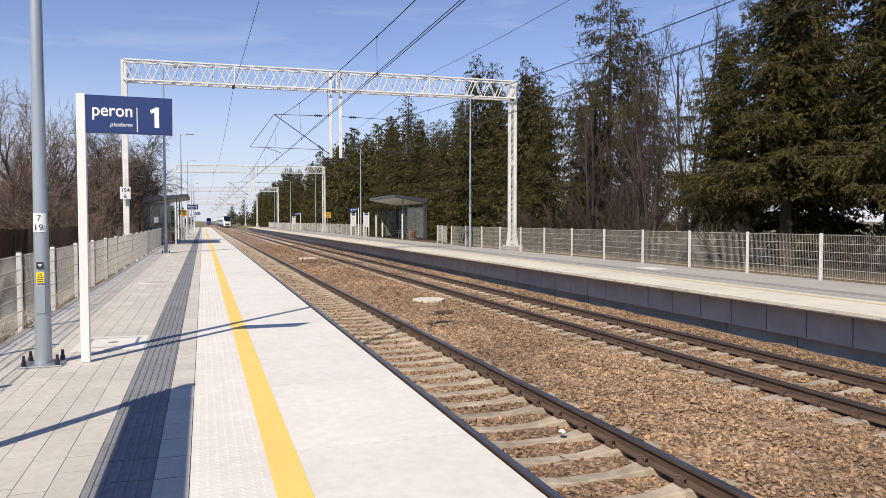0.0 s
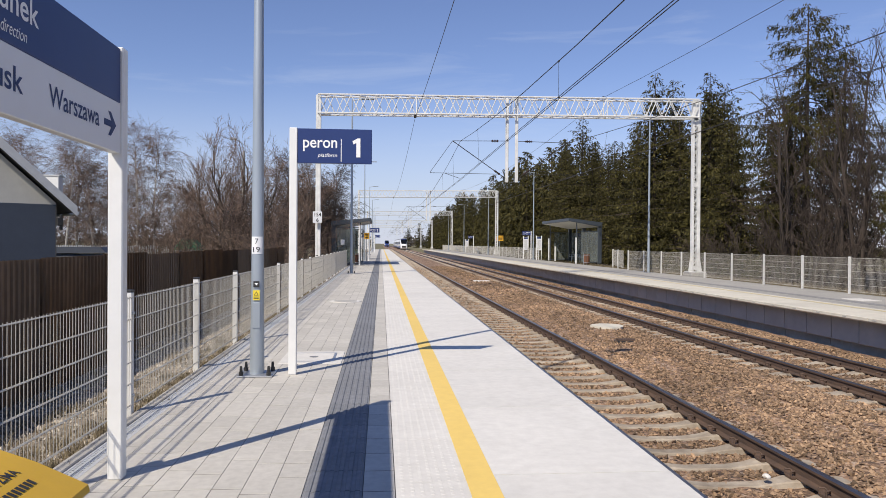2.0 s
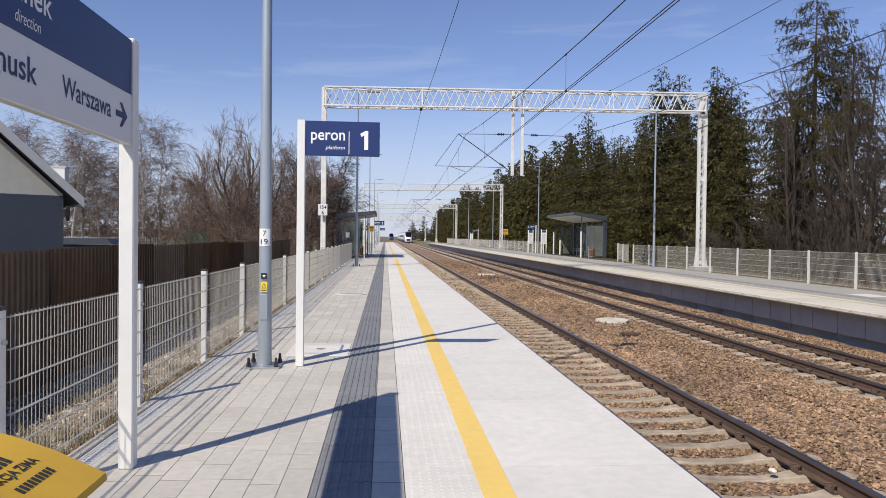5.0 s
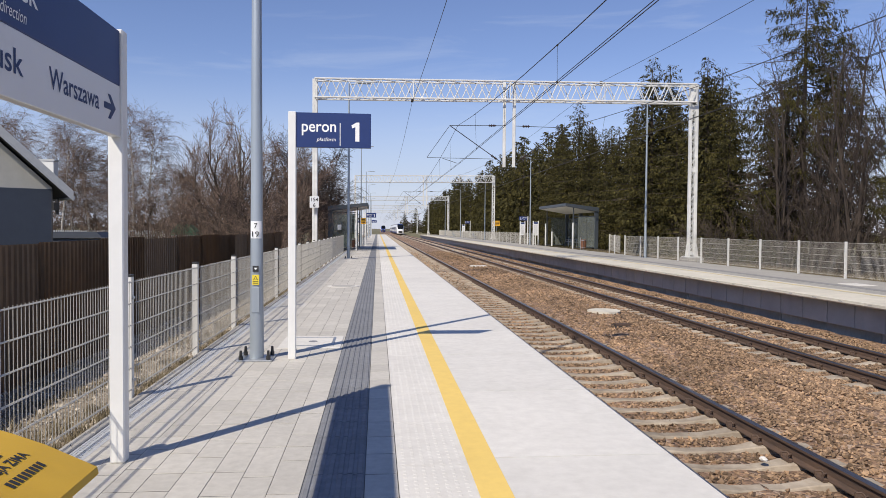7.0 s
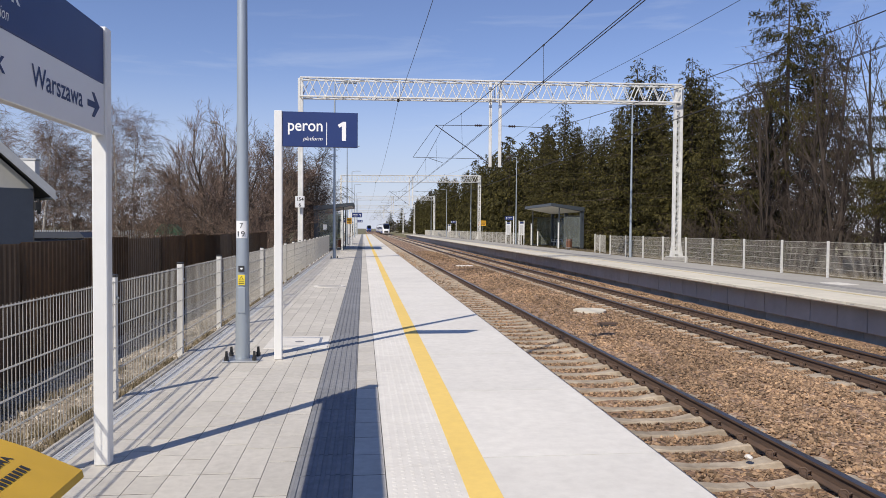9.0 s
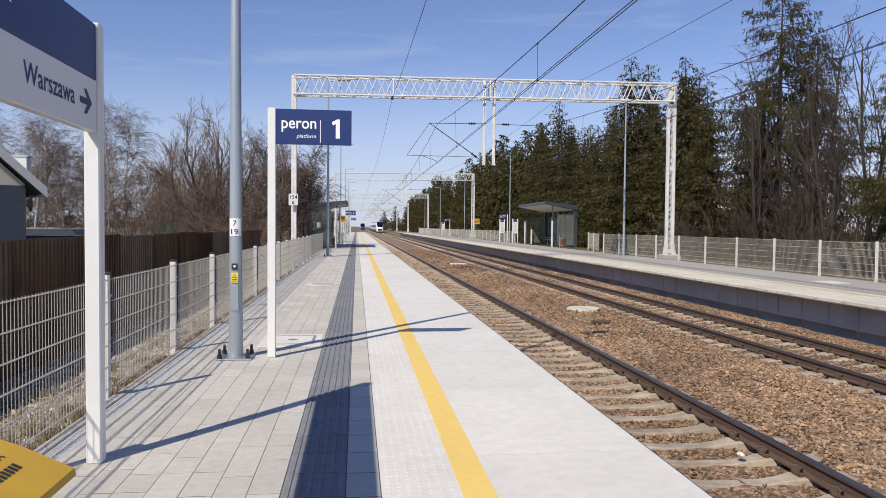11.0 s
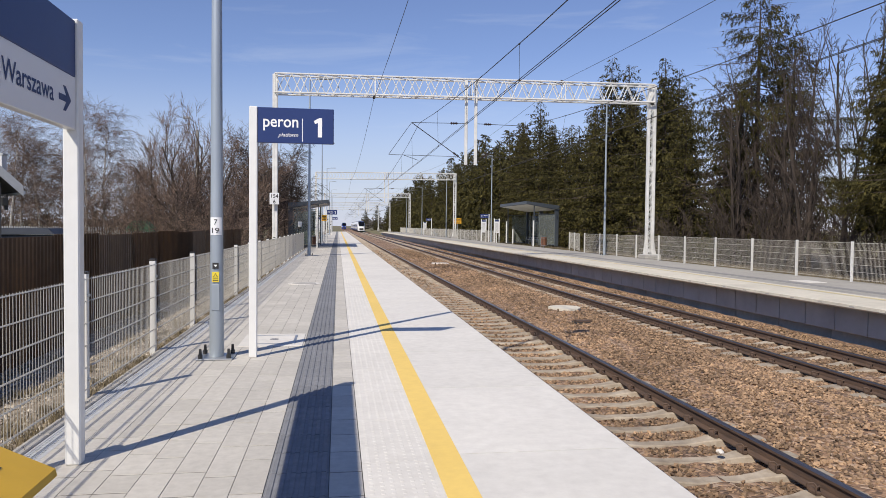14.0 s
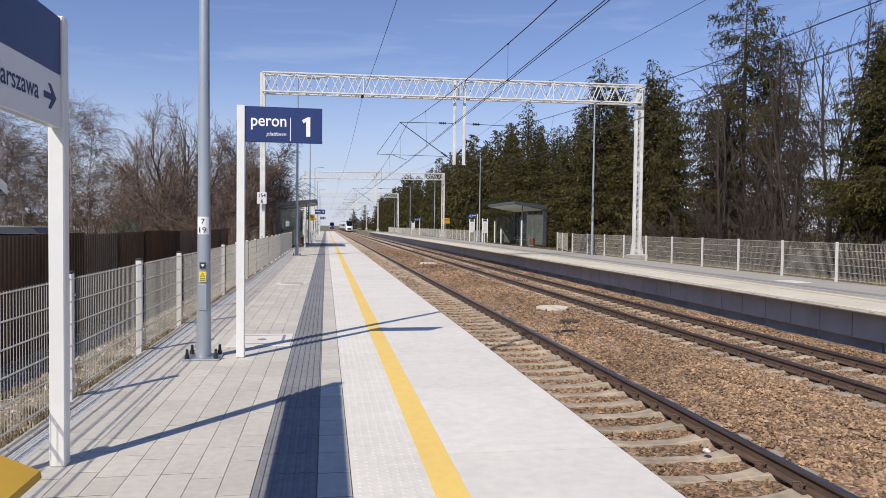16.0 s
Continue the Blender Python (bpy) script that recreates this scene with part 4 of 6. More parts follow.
# ---------------- lamps ----------------
def street_lamp(height, arm, name="street_lamp"):
    g = thing(name, "tall grey steel platform lamp with a flat LED head", "street lamp", group="platform lamps")
    bm = bmesh.new()
    rod(bm, (0, 0, 0.015), (0, 0, 0.62), 0.083, 0.079, n=20)
    rod(bm, (0, 0, 0.62), (0, 0, 3.0), 0.076, 0.062, n=20)
    rod(bm, (0, 0, 3.0), (0, 0, height), 0.062, 0.036, n=16)
    smooth(part("pole", bm, M["lamp_grey"], g, "tapered grey steel pole"))
    bm = bmesh.new()
    rod(bm, (0, 0, height - 0.05), (arm * 0.45, 0, height + 0.02), 0.028, n=8)
    part("arm", bm, M["lamp_grey"], g)
    bm = bmesh.new()
    a, b = sorted((arm * 0.42, arm))
    box(bm, a, b, -0.13, 0.13, height + 0.0, height + 0.06, 0.02)
    part("lamp_head", bm, M["lamp_grey"], g, "flat grey LED lamp head")
    bm = bmesh.new()
    box(bm, -0.2, 0.2, -0.2, 0.2, 0.0, 0.018, 0.004)
    part("base_plate", bm, M["galv"], g)
    bm = bmesh.new()
    box(bm, -0.045, 0.045, -0.086, -0.07, 0.55, 0.85, 0.006)
    part("hatch", bm, M["lamp_grey"], g, "small service hatch")
    for sx in (-1, 1):
        for sy in (-1, 1):
            bm = bmesh.new()
            rod(bm, (sx * 0.155, sy * 0.155, 0.018), (sx * 0.155, sy * 0.155, 0.06), 0.026, n=8)
            rod(bm, (sx * 0.155, sy * 0.155, 0.06), (sx * 0.155, sy * 0.155, 0.125), 0.018, 0.014, n=8)
            part("bolt_cap", bm, M["black"], g, "black bolt cap")
    return g


lamp = street_lamp(8.8, 1.1)
lamp.location = (-1.372, 8.402, 0)
for k in range(1, 7):
    copy_thing(lamp, pose(-1.43, 8.4 + 27.7 * k, 0))
lamp2 = street_lamp(8.8, -1.1)
lamp2.location = (15.05, 38.68, 0)
for y in (70.6, 101.0, 131.0, 161.0):
    copy_thing(lamp2, pose(15.4, y, 0))

lp = thing("lamp_number_plate", "white number plate strapped round the lamp pole", "plate", (-1.372, 8.402, 1.525))
bm = bmesh.new()
pts = [(0.0755 * math.sin(a), -0.0755 * math.cos(a)) for a in np.linspace(-0.95, 0.95, 9)]
ins = [(x * 0.97, y * 0.97) for x, y in pts][::-1]
prism(bm, pts + ins, 2, -0.115, 0.085)
part("plate", bm, M["letter"], lp)
lettering(lp, "7", M["dark"], (-0.02, -0.0775, 0.0), (1, 0, 0), 0.038, 0.062, "black numeral")
lettering(lp, "19", M["dark"], (-0.042, -0.0775, -0.095), (1, 0, 0), 0.08, 0.062, "black numerals")
st = thing("warning_sticker", "yellow electrical warning sticker on the lamp pole", "sticker", (-1.372, 8.402, 0.93))
bm = bmesh.new()
box(bm, -0.038, 0.038, -0.086, -0.0815, -0.055, 0.06)
part("sticker", bm, M["yellow_sign"], st)
bm = bmesh.new()
prism(bm, [(-0.028, 0.0), (0.028, 0.0), (0.0, 0.048)], 1, -0.0872, -0.086)
part("triangle", bm, M["dark"], st, "black warning triangle")
bm = bmesh.new()
prism(bm, [(-0.017, 0.006), (0.017, 0.006), (0.0, 0.036)], 1, -0.0882, -0.0872)
part("triangle_field", bm, M["yellow_sign"], st)
bm = bmesh.new()
for z in (-0.022, -0.04):
    box(bm, -0.03, 0.03, -0.0872, -0.086, z, z + 0.008)
part("writing", bm, M["dark"], st, "illegible lines")
st = thing("dark_sticker", "small dark square sticker on the lamp pole", "sticker", (-1.372, 8.402, 1.06))
bm = bmesh.new()
box(bm, -0.034, 0.034, -0.085, -0.08, -0.035, 0.035)
part("sticker", bm, M["dark"], st)
bm = bmesh.new()
prism(bm, [(-0.02, 0.012), (0.0, -0.014), (0.02, 0.012)], 1, -0.0862, -0.085)
part("mark", bm, M["letter"], st, "small white mark")

# ---------------- covers in the platform ----------------
mc = thing("cable_chamber_cover", "square concrete chamber cover set in the paving", "cover", (-0.82, 9.62, 0), kind="structure")
bm = bmesh.new()
box(bm, -0.42, 0.38, -0.5, 0.5, -0.02, 0.006, 0.003)
part("surround", bm, M["slab"], mc, "pale concrete surround")
bm = bmesh.new()
for x0, x1, y0, y1 in ((-0.30, 0.28, -0.36, -0.33), (-0.30, 0.28, 0.33, 0.36), (-0.30, -0.27, -0.33, 0.33), (0.25, 0.28, -0.33, 0.33)):
    box(bm, x0, x1, y0, y1, 0.004, 0.010)
part("frame", bm, M["galv"], mc, "steel frame")
bm = bmesh.new()
box(bm, -0.268, 0.248, -0.325, 0.325, 0.002, 0.009, 0.002)
part("lid", bm, M["slab"], mc)
bm = bmesh.new()
rod(bm, (-0.01, 0.0, 0.008), (-0.01, 0.0, 0.0115), 0.06, n=16)
part("lift_hole", bm, M["tactile"], mc, "dark lifting plate")
for y in (18.84, 46.0, 72.0):
    rc = thing("manhole_cover", "round pale concrete manhole cover in the paving", "cover", (-0.87, y, 0), "round covers", "structure")
    bm = bmesh.new()
    rod(bm, (0, 0, -0.01), (0, 0, 0.012), 0.42, n=32)
    part("ring", bm, M["slab"], rc)
    bm = bmesh.new()
    rod(bm, (0, 0, 0.01), (0, 0, 0.018), 0.31, n=32)
    part("lid", bm, M["kerb"], rc)

fc = thing("cable_chamber_cover", "pale rectangular concrete cover set in the far paving", "cover", (13.95, 19.4, 0), kind="structure")
bm = bmesh.new()
box(bm, -0.3, 0.3, -0.45, 0.45, -0.02, 0.008, 0.003)
part("lid", bm, M["slab"], fc)


# ---------------- shelters ----------------
def shelter(x_back, x_front, length, s):
    """A glazed platform shelter; s = 1 opens towards +x. Its origin is the near back corner on the ground."""
    g = thing("platform_shelter", "anthracite platform shelter with glass walls and a sloping flat roof", "shelter", group="shelters")
    d = abs(x_front - x_back)
    lo, hi = (2.72, 3.08) if s > 0 else (3.02, 3.45)
    X = lambda v: s * v
    bm = bmesh.new()
    pr = [(X(-0.05), lo - 0.02), (X(d + 0.55), hi), (X(d + 0.55), hi + 0.24), (X(-0.05), lo + 0.34)]
    prism(bm, pr, 1, -0.25, length + 0.25)
    bmesh.ops.bevel(bm, geom=list(bm.edges), offset=0.012, segments=1, affect="EDGES")
    part("roof", bm, M["shelter_frame"], g, "anthracite sloping roof")
    bm = bmesh.new()
    pr = [(X(0.12), lo - 0.026), (X(d + 0.45), hi - 0.018), (X(d + 0.45), hi - 0.012), (X(0.12), lo - 0.02)]
    prism(bm, pr, 1, -0.1, length + 0.1)
    part("soffit", bm, M["shelter_soffit"], g, "pale soffit under the roof")
    for y in (0.0, length / 2, length):
        bm = bmesh.new()
        a, b = sorted((X(-0.04), X(0.26)))
        box(bm, a, b, y - 0.12, y + 0.12, 0, lo, 0.01)
        part("back_post", bm, M["shelter_frame"], g, "wide anthracite post")
    for y in (0.0, length):
        bm = bmesh.new()
        a, b = sorted((X(d * 0.9), X(d * 0.9 + 0.08)))
        box(bm, a, b, y - 0.04, y + 0.04, 0, hi - 0.08, 0.006)
        part("front_post", bm, M["shelter_frame"], g, "slim anthracite post")
    n = 4
    for k in range(n):
        y0, y1 = length * k / n + 0.12, length * (k + 1) / n - 0.02
        bm = bmesh.new()
        a, b = sorted((X(0.10), X(0.112)))
        box(bm, a, b, y0, y1, 0.12, 2.6)
        o = part("glass_pane", bm, M["glass"], g, "clear glass pane")
        o.visible_shadow = False
    for y in (0.0, length):
        for k in range(2):
            bm = bmesh.new()
            a, b = sorted((X(0.24 + k * d * 0.32), X(0.24 + (k + 1) * d * 0.32 - 0.02)))
            box(bm, a, b, y - 0.006, y + 0.006, 0.12, 2.62)
            o = part("glass_pane", bm, M["glass"], g, "clear glass pane")
            o.visible_shadow = False
        bm = bmesh.new()
        a, b = sorted((X(0.24), X(d * 0.9)))
        for z in (0.08, 2.62):
            box(bm, a, b, y - 0.03, y + 0.03, z, z + 0.06)
        part("side_rail", bm, M["shelter_frame"], g)
    for k in range(3):
        y = length * (0.3 + 0.2 * k)
        bm = bmesh.new()
        a, b = sorted((X(0.35), X(0.8)))
        for j in range(4):
            xa = a + 0.115 * j
            box(bm, xa, xa + 0.09, y - 0.55, y + 0.55, 0.44, 0.47, 0.004)
        part("bench_seat", bm, M["galv"], g, "steel bench seat of slats")
        bm = bmesh.new()
        for yy in (-0.45, 0.45):
            rod(bm, ((a + b) / 2, y + yy, 0), ((a + b) / 2, y + yy, 0.44), 0.025, n=8)
            rod(bm, (a, y + yy, 0.66), (b, y + yy, 0.66), 0.018, n=8)
            rod(bm, (a, y + yy, 0.44), (a, y + yy, 0.66), 0.018, n=8)
            rod(bm, (b, y + yy, 0.44), (b, y + yy, 0.66), 0.018, n=8)
        part("bench_frame", bm, M["galv"], g, "tubular steel bench frame")
    for y in (0.0,) if s > 0 else ():
        bm = bmesh.new()
        a, b = sorted((X(d * 0.28), X(d * 0.28 + 0.26)))
        box(bm, a, b, y - 0.016, y - 0.008, 1.42, 1.78)
        part("notice", bm, M["letter"], g, "white paper notice on the glass")
    return g


s1 = shelter(-3.35, -1.2, 6.5, 1)
s1.location = (-3.35, 50.0, 0)
s2 = shelter(18.4, 16.2, 9.0, -1)
s2.location = (17.95, 56.6, 0)


def litter_bin(x, y):
    g = thing("litter_bin", "litter bin with brown wooden slats on a steel frame", "litter bin", (x, y, 0), "litter bins")
    for k in range(12):
        a = k / 12 * 2 * math.pi
        bm = bmesh.new()
        box(bm, -0.04, 0.04, 0.2, 0.222, 0.12, 0.8, 0.004)
        bmesh.ops.rotate(bm, verts=bm.verts, cent=(0, 0, 0), matrix=Matrix.Rotation(a, 3, "Z"))
        part("slat", bm, M["wood_slat"], g)
    bm = bmesh.new()
    rod(bm, (0, 0, 0.1), (0, 0, 0.77), 0.19, n=16)
    part("liner", bm, M["train_dark"], g)
    bm = bmesh.new()
    for z in (0.16, 0.72):
        rod(bm, (0, 0, z), (0, 0, z + 0.03), 0.228, n=20)
    rod(bm, (0, 0, 0.0), (0, 0, 0.1), 0.05, n=8)
    rod(bm, (-0.23, 0, 0.0), (-0.23, 0, 0.95), 0.02, n=8)
    part("frame", bm, M["galv"], g)
    return g


litter_bin(-1.75, 50.3)
litter_bin(15.75, 53.1)


def white_post(x, y, h, label):
    g = thing("marker_post", label, "post", (x, y, 0), "marker posts")
    bm = bmesh.new()
    box(bm, -0.05, 0.05, -0.05, 0.05, 0, h, 0.008)
    part("shaft", bm, M["white_paint"], g)
    bm = bmesh.new()
    box(bm, -0.054, 0.054, -0.054, 0.054, h, h + 0.03, 0.006)
    part("cap", bm, M["galv"], g)


white_post(-1.42, 49.3, 2.75, "tall slim white post beside the shelter")
white_post(15.75, 56.1, 2.1, "slim white post beside the far shelter")
white_post(16.1, 66.9, 2.1, "slim white post beside the far shelter")
white_post(16.3, 65.2, 1.35, "short white post beside the far shelter")


def info_board(x, y, name="information_board"):
    g = thing(name, "white timetable board on two posts", "information board", (x, y, 0), "information boards")
    for dx in (-0.25, 0.25):
        bm = bmesh.new()
        box(bm, dx - 0.045, dx + 0.045, -0.04, 0.04, 0, 2.4, 0.006)
        part("post", bm, M["white_paint"], g)
    bm = bmesh.new()
    box(bm, -0.205, 0.205, -0.03, 0.03, 0.95, 2.3, 0.006)
    part("panel", bm, M["sign_white"], g, "white timetable panel")
    bm = bmesh.new()
    box(bm, -0.2, 0.2, -0.034, -0.03, 2.1, 2.28)
    part("header", bm, M["navy"], g, "navy header band")
    bm = bmesh.new()
    for k in range(9):
        box(bm, -0.16, 0.16, -0.034, -0.031, 1.1 + k * 0.1, 1.13 + k * 0.1)
    part("writing", bm, M["kerb"], g, "illegible timetable lines")


info_board(15.75, 69.6)
info_board(15.45, 74.6)
info_board(15.6, 128.0)
info_board(-1.55, 66.5)

def orange_board(x, y, z, w, h):
    g = thing("warning_board", "orange-yellow warning board on a thin post", "sign", (x, y, 0), "warning boards")
    bm = bmesh.new()
    rod(bm, (0, 0, -0.4), (0, 0, z + h), 0.03, n=8)
    part("post", bm, M["galv"], g)
    bm = bmesh.new()
    box(bm, -w / 2, w / 2, -0.05, -0.03, z, z + h, 0.006)
    part("board", bm, M["orange_sign"], g, "orange-yellow board")
    bm = bmesh.new()
    for k in range(3):
        box(bm, -w * 0.36, w * 0.36, -0.054, -0.05, z + h * (0.2 + 0.25 * k), z + h * (0.28 + 0.25 * k))
    part("writing", bm, M["dark"], g, "illegible dark lines")


orange_board(-1.15, 59.5, 1.9, 0.42, 0.5)
orange_board(16.9, 100.0, 2.0, 1.05, 0.75)

def bench(x, y):
    g = thing("platform_bench", "slatted grey steel platform bench with backrest", "bench", (x, y, 0), "platform benches")
    bm = bmesh.new()
    for j in range(4):
        box(bm, -0.25 + j * 0.12, -0.16 + j * 0.12, -0.8, 0.8, 0.44, 0.47, 0.004)
    part("seat", bm, M["galv"], g)
    bm = bmesh.new()
    for j in range(3):
        box(bm, -0.30, -0.27, -0.8, 0.8, 0.56 + j * 0.11, 0.64 + j * 0.11, 0.004)
    part("backrest", bm, M["galv"], g)
    for yy in (-0.6, 0.6):
        bm = bmesh.new()
        box(bm, -0.28, 0.2, yy - 0.03, yy + 0.03, 0.38, 0.44)
        box(bm, -0.08, 0.0, yy - 0.03, yy + 0.03, 0.0, 0.38)
        box(bm, -0.28, -0.24, yy - 0.03, yy + 0.03, 0.38, 0.86)
        part("leg", bm, M["galv"], g)


for y in (76.0, 82.0):
    bench(-1.6, y)
bench(15.2, 110.0)
bench(15.2, 140.0)

# ---------------- between the tracks ----------------
g = thing("concrete_slab", "flat pale concrete slab lying in the ballast", "slab", (6.62, 20.0, -0.838))
bm = bmesh.new()
prism(bm, [(0.46 * math.cos(a) * (1 + 0.12 * math.sin(3 * a)), 0.55 * math.sin(a)) for a in np.arange(11) / 11 * 6.283], 2, -0.05, 0.045)
part("slab", bm, M["slab_old"], g)
g = thing("concrete_slab", "flat pale concrete slab lying in the ballast", "slab", (6.5, 45.0, -0.85))
bm = bmesh.new()
box(bm, -0.5, 0.5, -0.4, 0.5, -0.05, 0.05, 0.02)
part("slab", bm, M["slab"], g)
g = thing("white_stone", "pale limestone lump among the ballast", "stone", (4.11, 7.08, -0.875))
bm = bmesh.new()
bmesh.ops.create_icosphere(bm, subdivisions=2, radius=0.042)
for v in bm.verts:
    v.co *= 1 + 0.35 * noise.noise(v.co * 25)
    v.co.z *= 0.7
part("lump", bm, M["slab"], g)
# dark patch in the ballast, built as brown bars over a black box
g = thing("drain_pit", "small dark patch of brown bars sunk in the ballast", "drain", (6.15, 17.2, -0.815))
for k in range(7):
    bm = bmesh.new()
    box(bm, -0.2, 0.2, -0.16 + k * 0.045, -0.135 + k * 0.045, -0.02, 0.012)
    part("bar", bm, M["rail_side"], g)
bm = bmesh.new()
box(bm, -0.22, 0.22, -0.19, 0.18, -0.08, -0.025)
part("pit", bm, M["dark"], g)


# ---------------- trees ----------------
def tubes(segs, n=4):
    """Tapered tubes from rows (p0, p1, r0, r1): arrays of verts and quads."""
    p0, p1 = np.array([s[0] for s in segs]), np.array([s[1] for s in segs])
    r0, r1 = np.array([s[2] for s in segs]), np.array([s[3] for s in segs])
    d = p1 - p0
    d /= np.linalg.norm(d, axis=1, keepdims=True) + 1e-9
    ref = np.where(np.abs(d[:, 2:3]) > 0.9, np.array([[1.0, 0, 0]]), np.array([[0, 0, 1.0]]))
    a = np.cross(d, ref)
    a /= np.linalg.norm(a, axis=1, keepdims=True)
    b = np.cross(d, a)
    ang = np.arange(n) / n * 2 * np.pi
    ring = a[:, None] * np.cos(ang)[None, :, None] + b[:, None] * np.sin(ang)[None, :, None]
    v = np.concatenate([p0[:, None] + ring * r0[:, None, None], p1[:, None] + ring * r1[:, None, None]], 1).reshape(-1, 3)
    k = np.arange(len(segs))[:, None, None] * 2 * n
    t = np.arange(n)
    q = np.stack([t, (t + 1) % n, n + (t + 1) % n, n + t], 1)
    return v, (k + q[None]).reshape(-1, 4)


def cones(segs):
    """Fine twigs: three-sided spikes."""
    v, f = tubes(segs, 3)
    m = len(segs)
    v = v.reshape(m, 6, 3)
    v = np.concatenate([v[:, :3], v[:, 3:].mean(1, keepdims=True)], 1)
    k = np.arange(m)[:, None, None] * 4
    return v.reshape(-1, 3), (k + np.array([[0, 1, 3], [1, 2, 3], [2, 0, 3]])[None]).reshape(-1, 3)


def spruce(h, radius, seed, limbs=9.0, shoots=7.0, fill=9.0, size=0.2, base=0.08, bare_share=0.0, power=0.72, hang=0.5, wood=True, core=0, slim=1.0, bulk=1.1):
    """Trunk with drooping limbs; each limb carries side shoots, and each shoot a row of needle sprays."""
    rng = np.random.default_rng(seed)
    segs, dead = [], []
    zs = np.linspace(0, h, 14)
    wob = np.cumsum(rng.normal(0, 0.02, (14, 2)), 0)
    for i in range(13):
        r = lambda z: 0.016 * h * (1 - z / h) ** 0.9 + 0.012
        segs.append(((wob[i, 0], wob[i, 1], zs[i] - (0.5 if i == 0 else 0)), (wob[i + 1, 0], wob[i + 1, 1], zs[i + 1]), r(zs[i]), r(zs[i + 1])))
    c, dirs, lens = [], [], []
    n_b = int(h * limbs)
    for k in range(n_b):
        u = base + (1 - base) * (k + rng.random()) / n_b
        z = h * u
        L = radius * (1 - u) ** power * (rng.uniform(0.45, 1.0) if rng.random() < 0.8 else rng.uniform(1.0, 1.3)) + 0.18
        if u < 0.25:
            L *= 0.8 + 0.8 * u
        az = k * 2.399 + rng.normal(0, 0.35)
        bare = rng.random() < bare_share * (1.15 - u)
        hd = np.array((math.cos(az), math.sin(az), 0))
        side = np.array((-hd[1], hd[0], 0))
        droop = rng.uniform(0.15, 0.55) * (1.15 - u) - 0.35 * (u > 0.88)
        t = np.linspace(0, 1, 6)
        pts = np.array((0, 0, z))[None] + hd[None] * (L * t)[:, None]
        pts[:, 2] -= droop * L * (1.25 * t - 0.75 * t * t)
        rb = 0.010 * L + 0.006
        if wood:
            for j in range(5):
                (dead if bare else segs).append((pts[j], pts[j + 1], rb * (1 - j / 5.5), rb * (1 - (j + 1) / 5.5)))
        if bare:
            for j in range(int(9 * L)):
                q0 = pts[min(4, int(rng.uniform(0.15, 1) * 5))]
                dead.append((q0, q0 + np.array((rng.normal(0, 0.22), rng.normal(0, 0.22), -rng.uniform(0.1, 0.7))), 0.006, 0.003))
            continue
        # side shoots, alternating, shorter towards the tip
        m = max(4, int(shoots * L * 2))
        s_ = np.sort(rng.uniform(0.12, 1.0, m))
        root = np.stack([np.interp(s_, t, pts[:, i]) for i in range(3)], 1)
        sg = np.where(np.arange(m) % 2 == 0, 1.0, -1.0)
        l2 = (0.16 + 0.42 * L * (1 - s_) ** 0.8 * np.clip(s_ * 3, 0.4, 1)) * rng.uniform(0.6, 1.2, m)
        l2 = np.minimum(l2, 1.0)
        sd = hd[None] * rng.uniform(0.45, 0.95, m)[:, None] + side[None] * (sg * rng.uniform(0.35, 0.9, m))[:, None]
        sd[:, 2] = -rng.uniform(0.0, 1.0, m) * hang
        sd /= np.linalg.norm(sd, axis=1, keepdims=True)
        # sprays along every shoot
        per = np.maximum(2, (fill * l2).astype(int))
        idx = np.repeat(np.arange(m), per)
        n = len(idx)
        v_ = rng.random(n)
        pos = root[idx] + sd[idx] * (l2[idx] * v_)[:, None]
        pos[:, 2] -= 0.25 * hang * l2[idx] * v_ * v_
        pos += rng.normal(0, 0.025, (n, 3))
        d = sd[idx] * rng.uniform(0.3, 1.0, n)[:, None] + rng.normal(0, 0.45, (n, 3))
        d[:, 2] -= hang * rng.uniform(0.0, 1.0, n)
        d /= np.linalg.norm(d, axis=1, keepdims=True)
        c.append(pos), dirs.append(d), lens.append(size * rng.uniform(0.65, 1.35, n))
    # added filler: large sprays near the trunk block sky and darken the crown's inside
    if core:
        u = base + (0.9 - base) * rng.random(core) ** 1.3
        az = rng.uniform(0, 6.283, core)
        rad = radius * (1 - u) ** power * rng.uniform(0.03, 0.42, core)
        c.append(np.stack([rad * np.cos(az), rad * np.sin(az), h * u - 0.15 * rad], 1))
        d = rng.normal(0, 0.6, (core, 3)) + np.stack([np.cos(az), np.sin(az), np.full(core, -0.5)], 1)
        dirs.append(d / np.linalg.norm(d, axis=1, keepdims=True)), lens.append((0.3 + 0.5 * (1 - u)) * rng.uniform(0.6, 1.2, core) * bulk)
    c, d, ln = np.concatenate(c), np.concatenate(dirs), np.concatenate(lens)
    m = len(c)
    w = np.cross(d, rng.normal(0, 0.8, (m, 3)) + np.array((0, 0, 0.45)))
    w /= np.linalg.norm(w, axis=1, keepdims=True) + 1e-9
    wd = (ln * rng.uniform(0.08, 0.16, m) * slim)
    if core:
        wd[-core:] = ln[-core:] * rng.uniform(0.16, 0.3, core)
    wd = wd[:, None]
    v = np.stack([c, c + d * (ln * 0.4)[:, None] + w * wd, c + d * ln[:, None], c + d * (ln * 0.45)[:, None] - w * wd], 1)
    crown = raw_mesh("crown", v.reshape(-1, 3), np.arange(m)[:, None] * 4 + np.array([[0, 1, 2, 3]]), M["needle"])
    v1, f1 = tubes(segs[:13], 10)
    if len(segs) > 13:
        v2, f2 = tubes(segs[13:], 3)
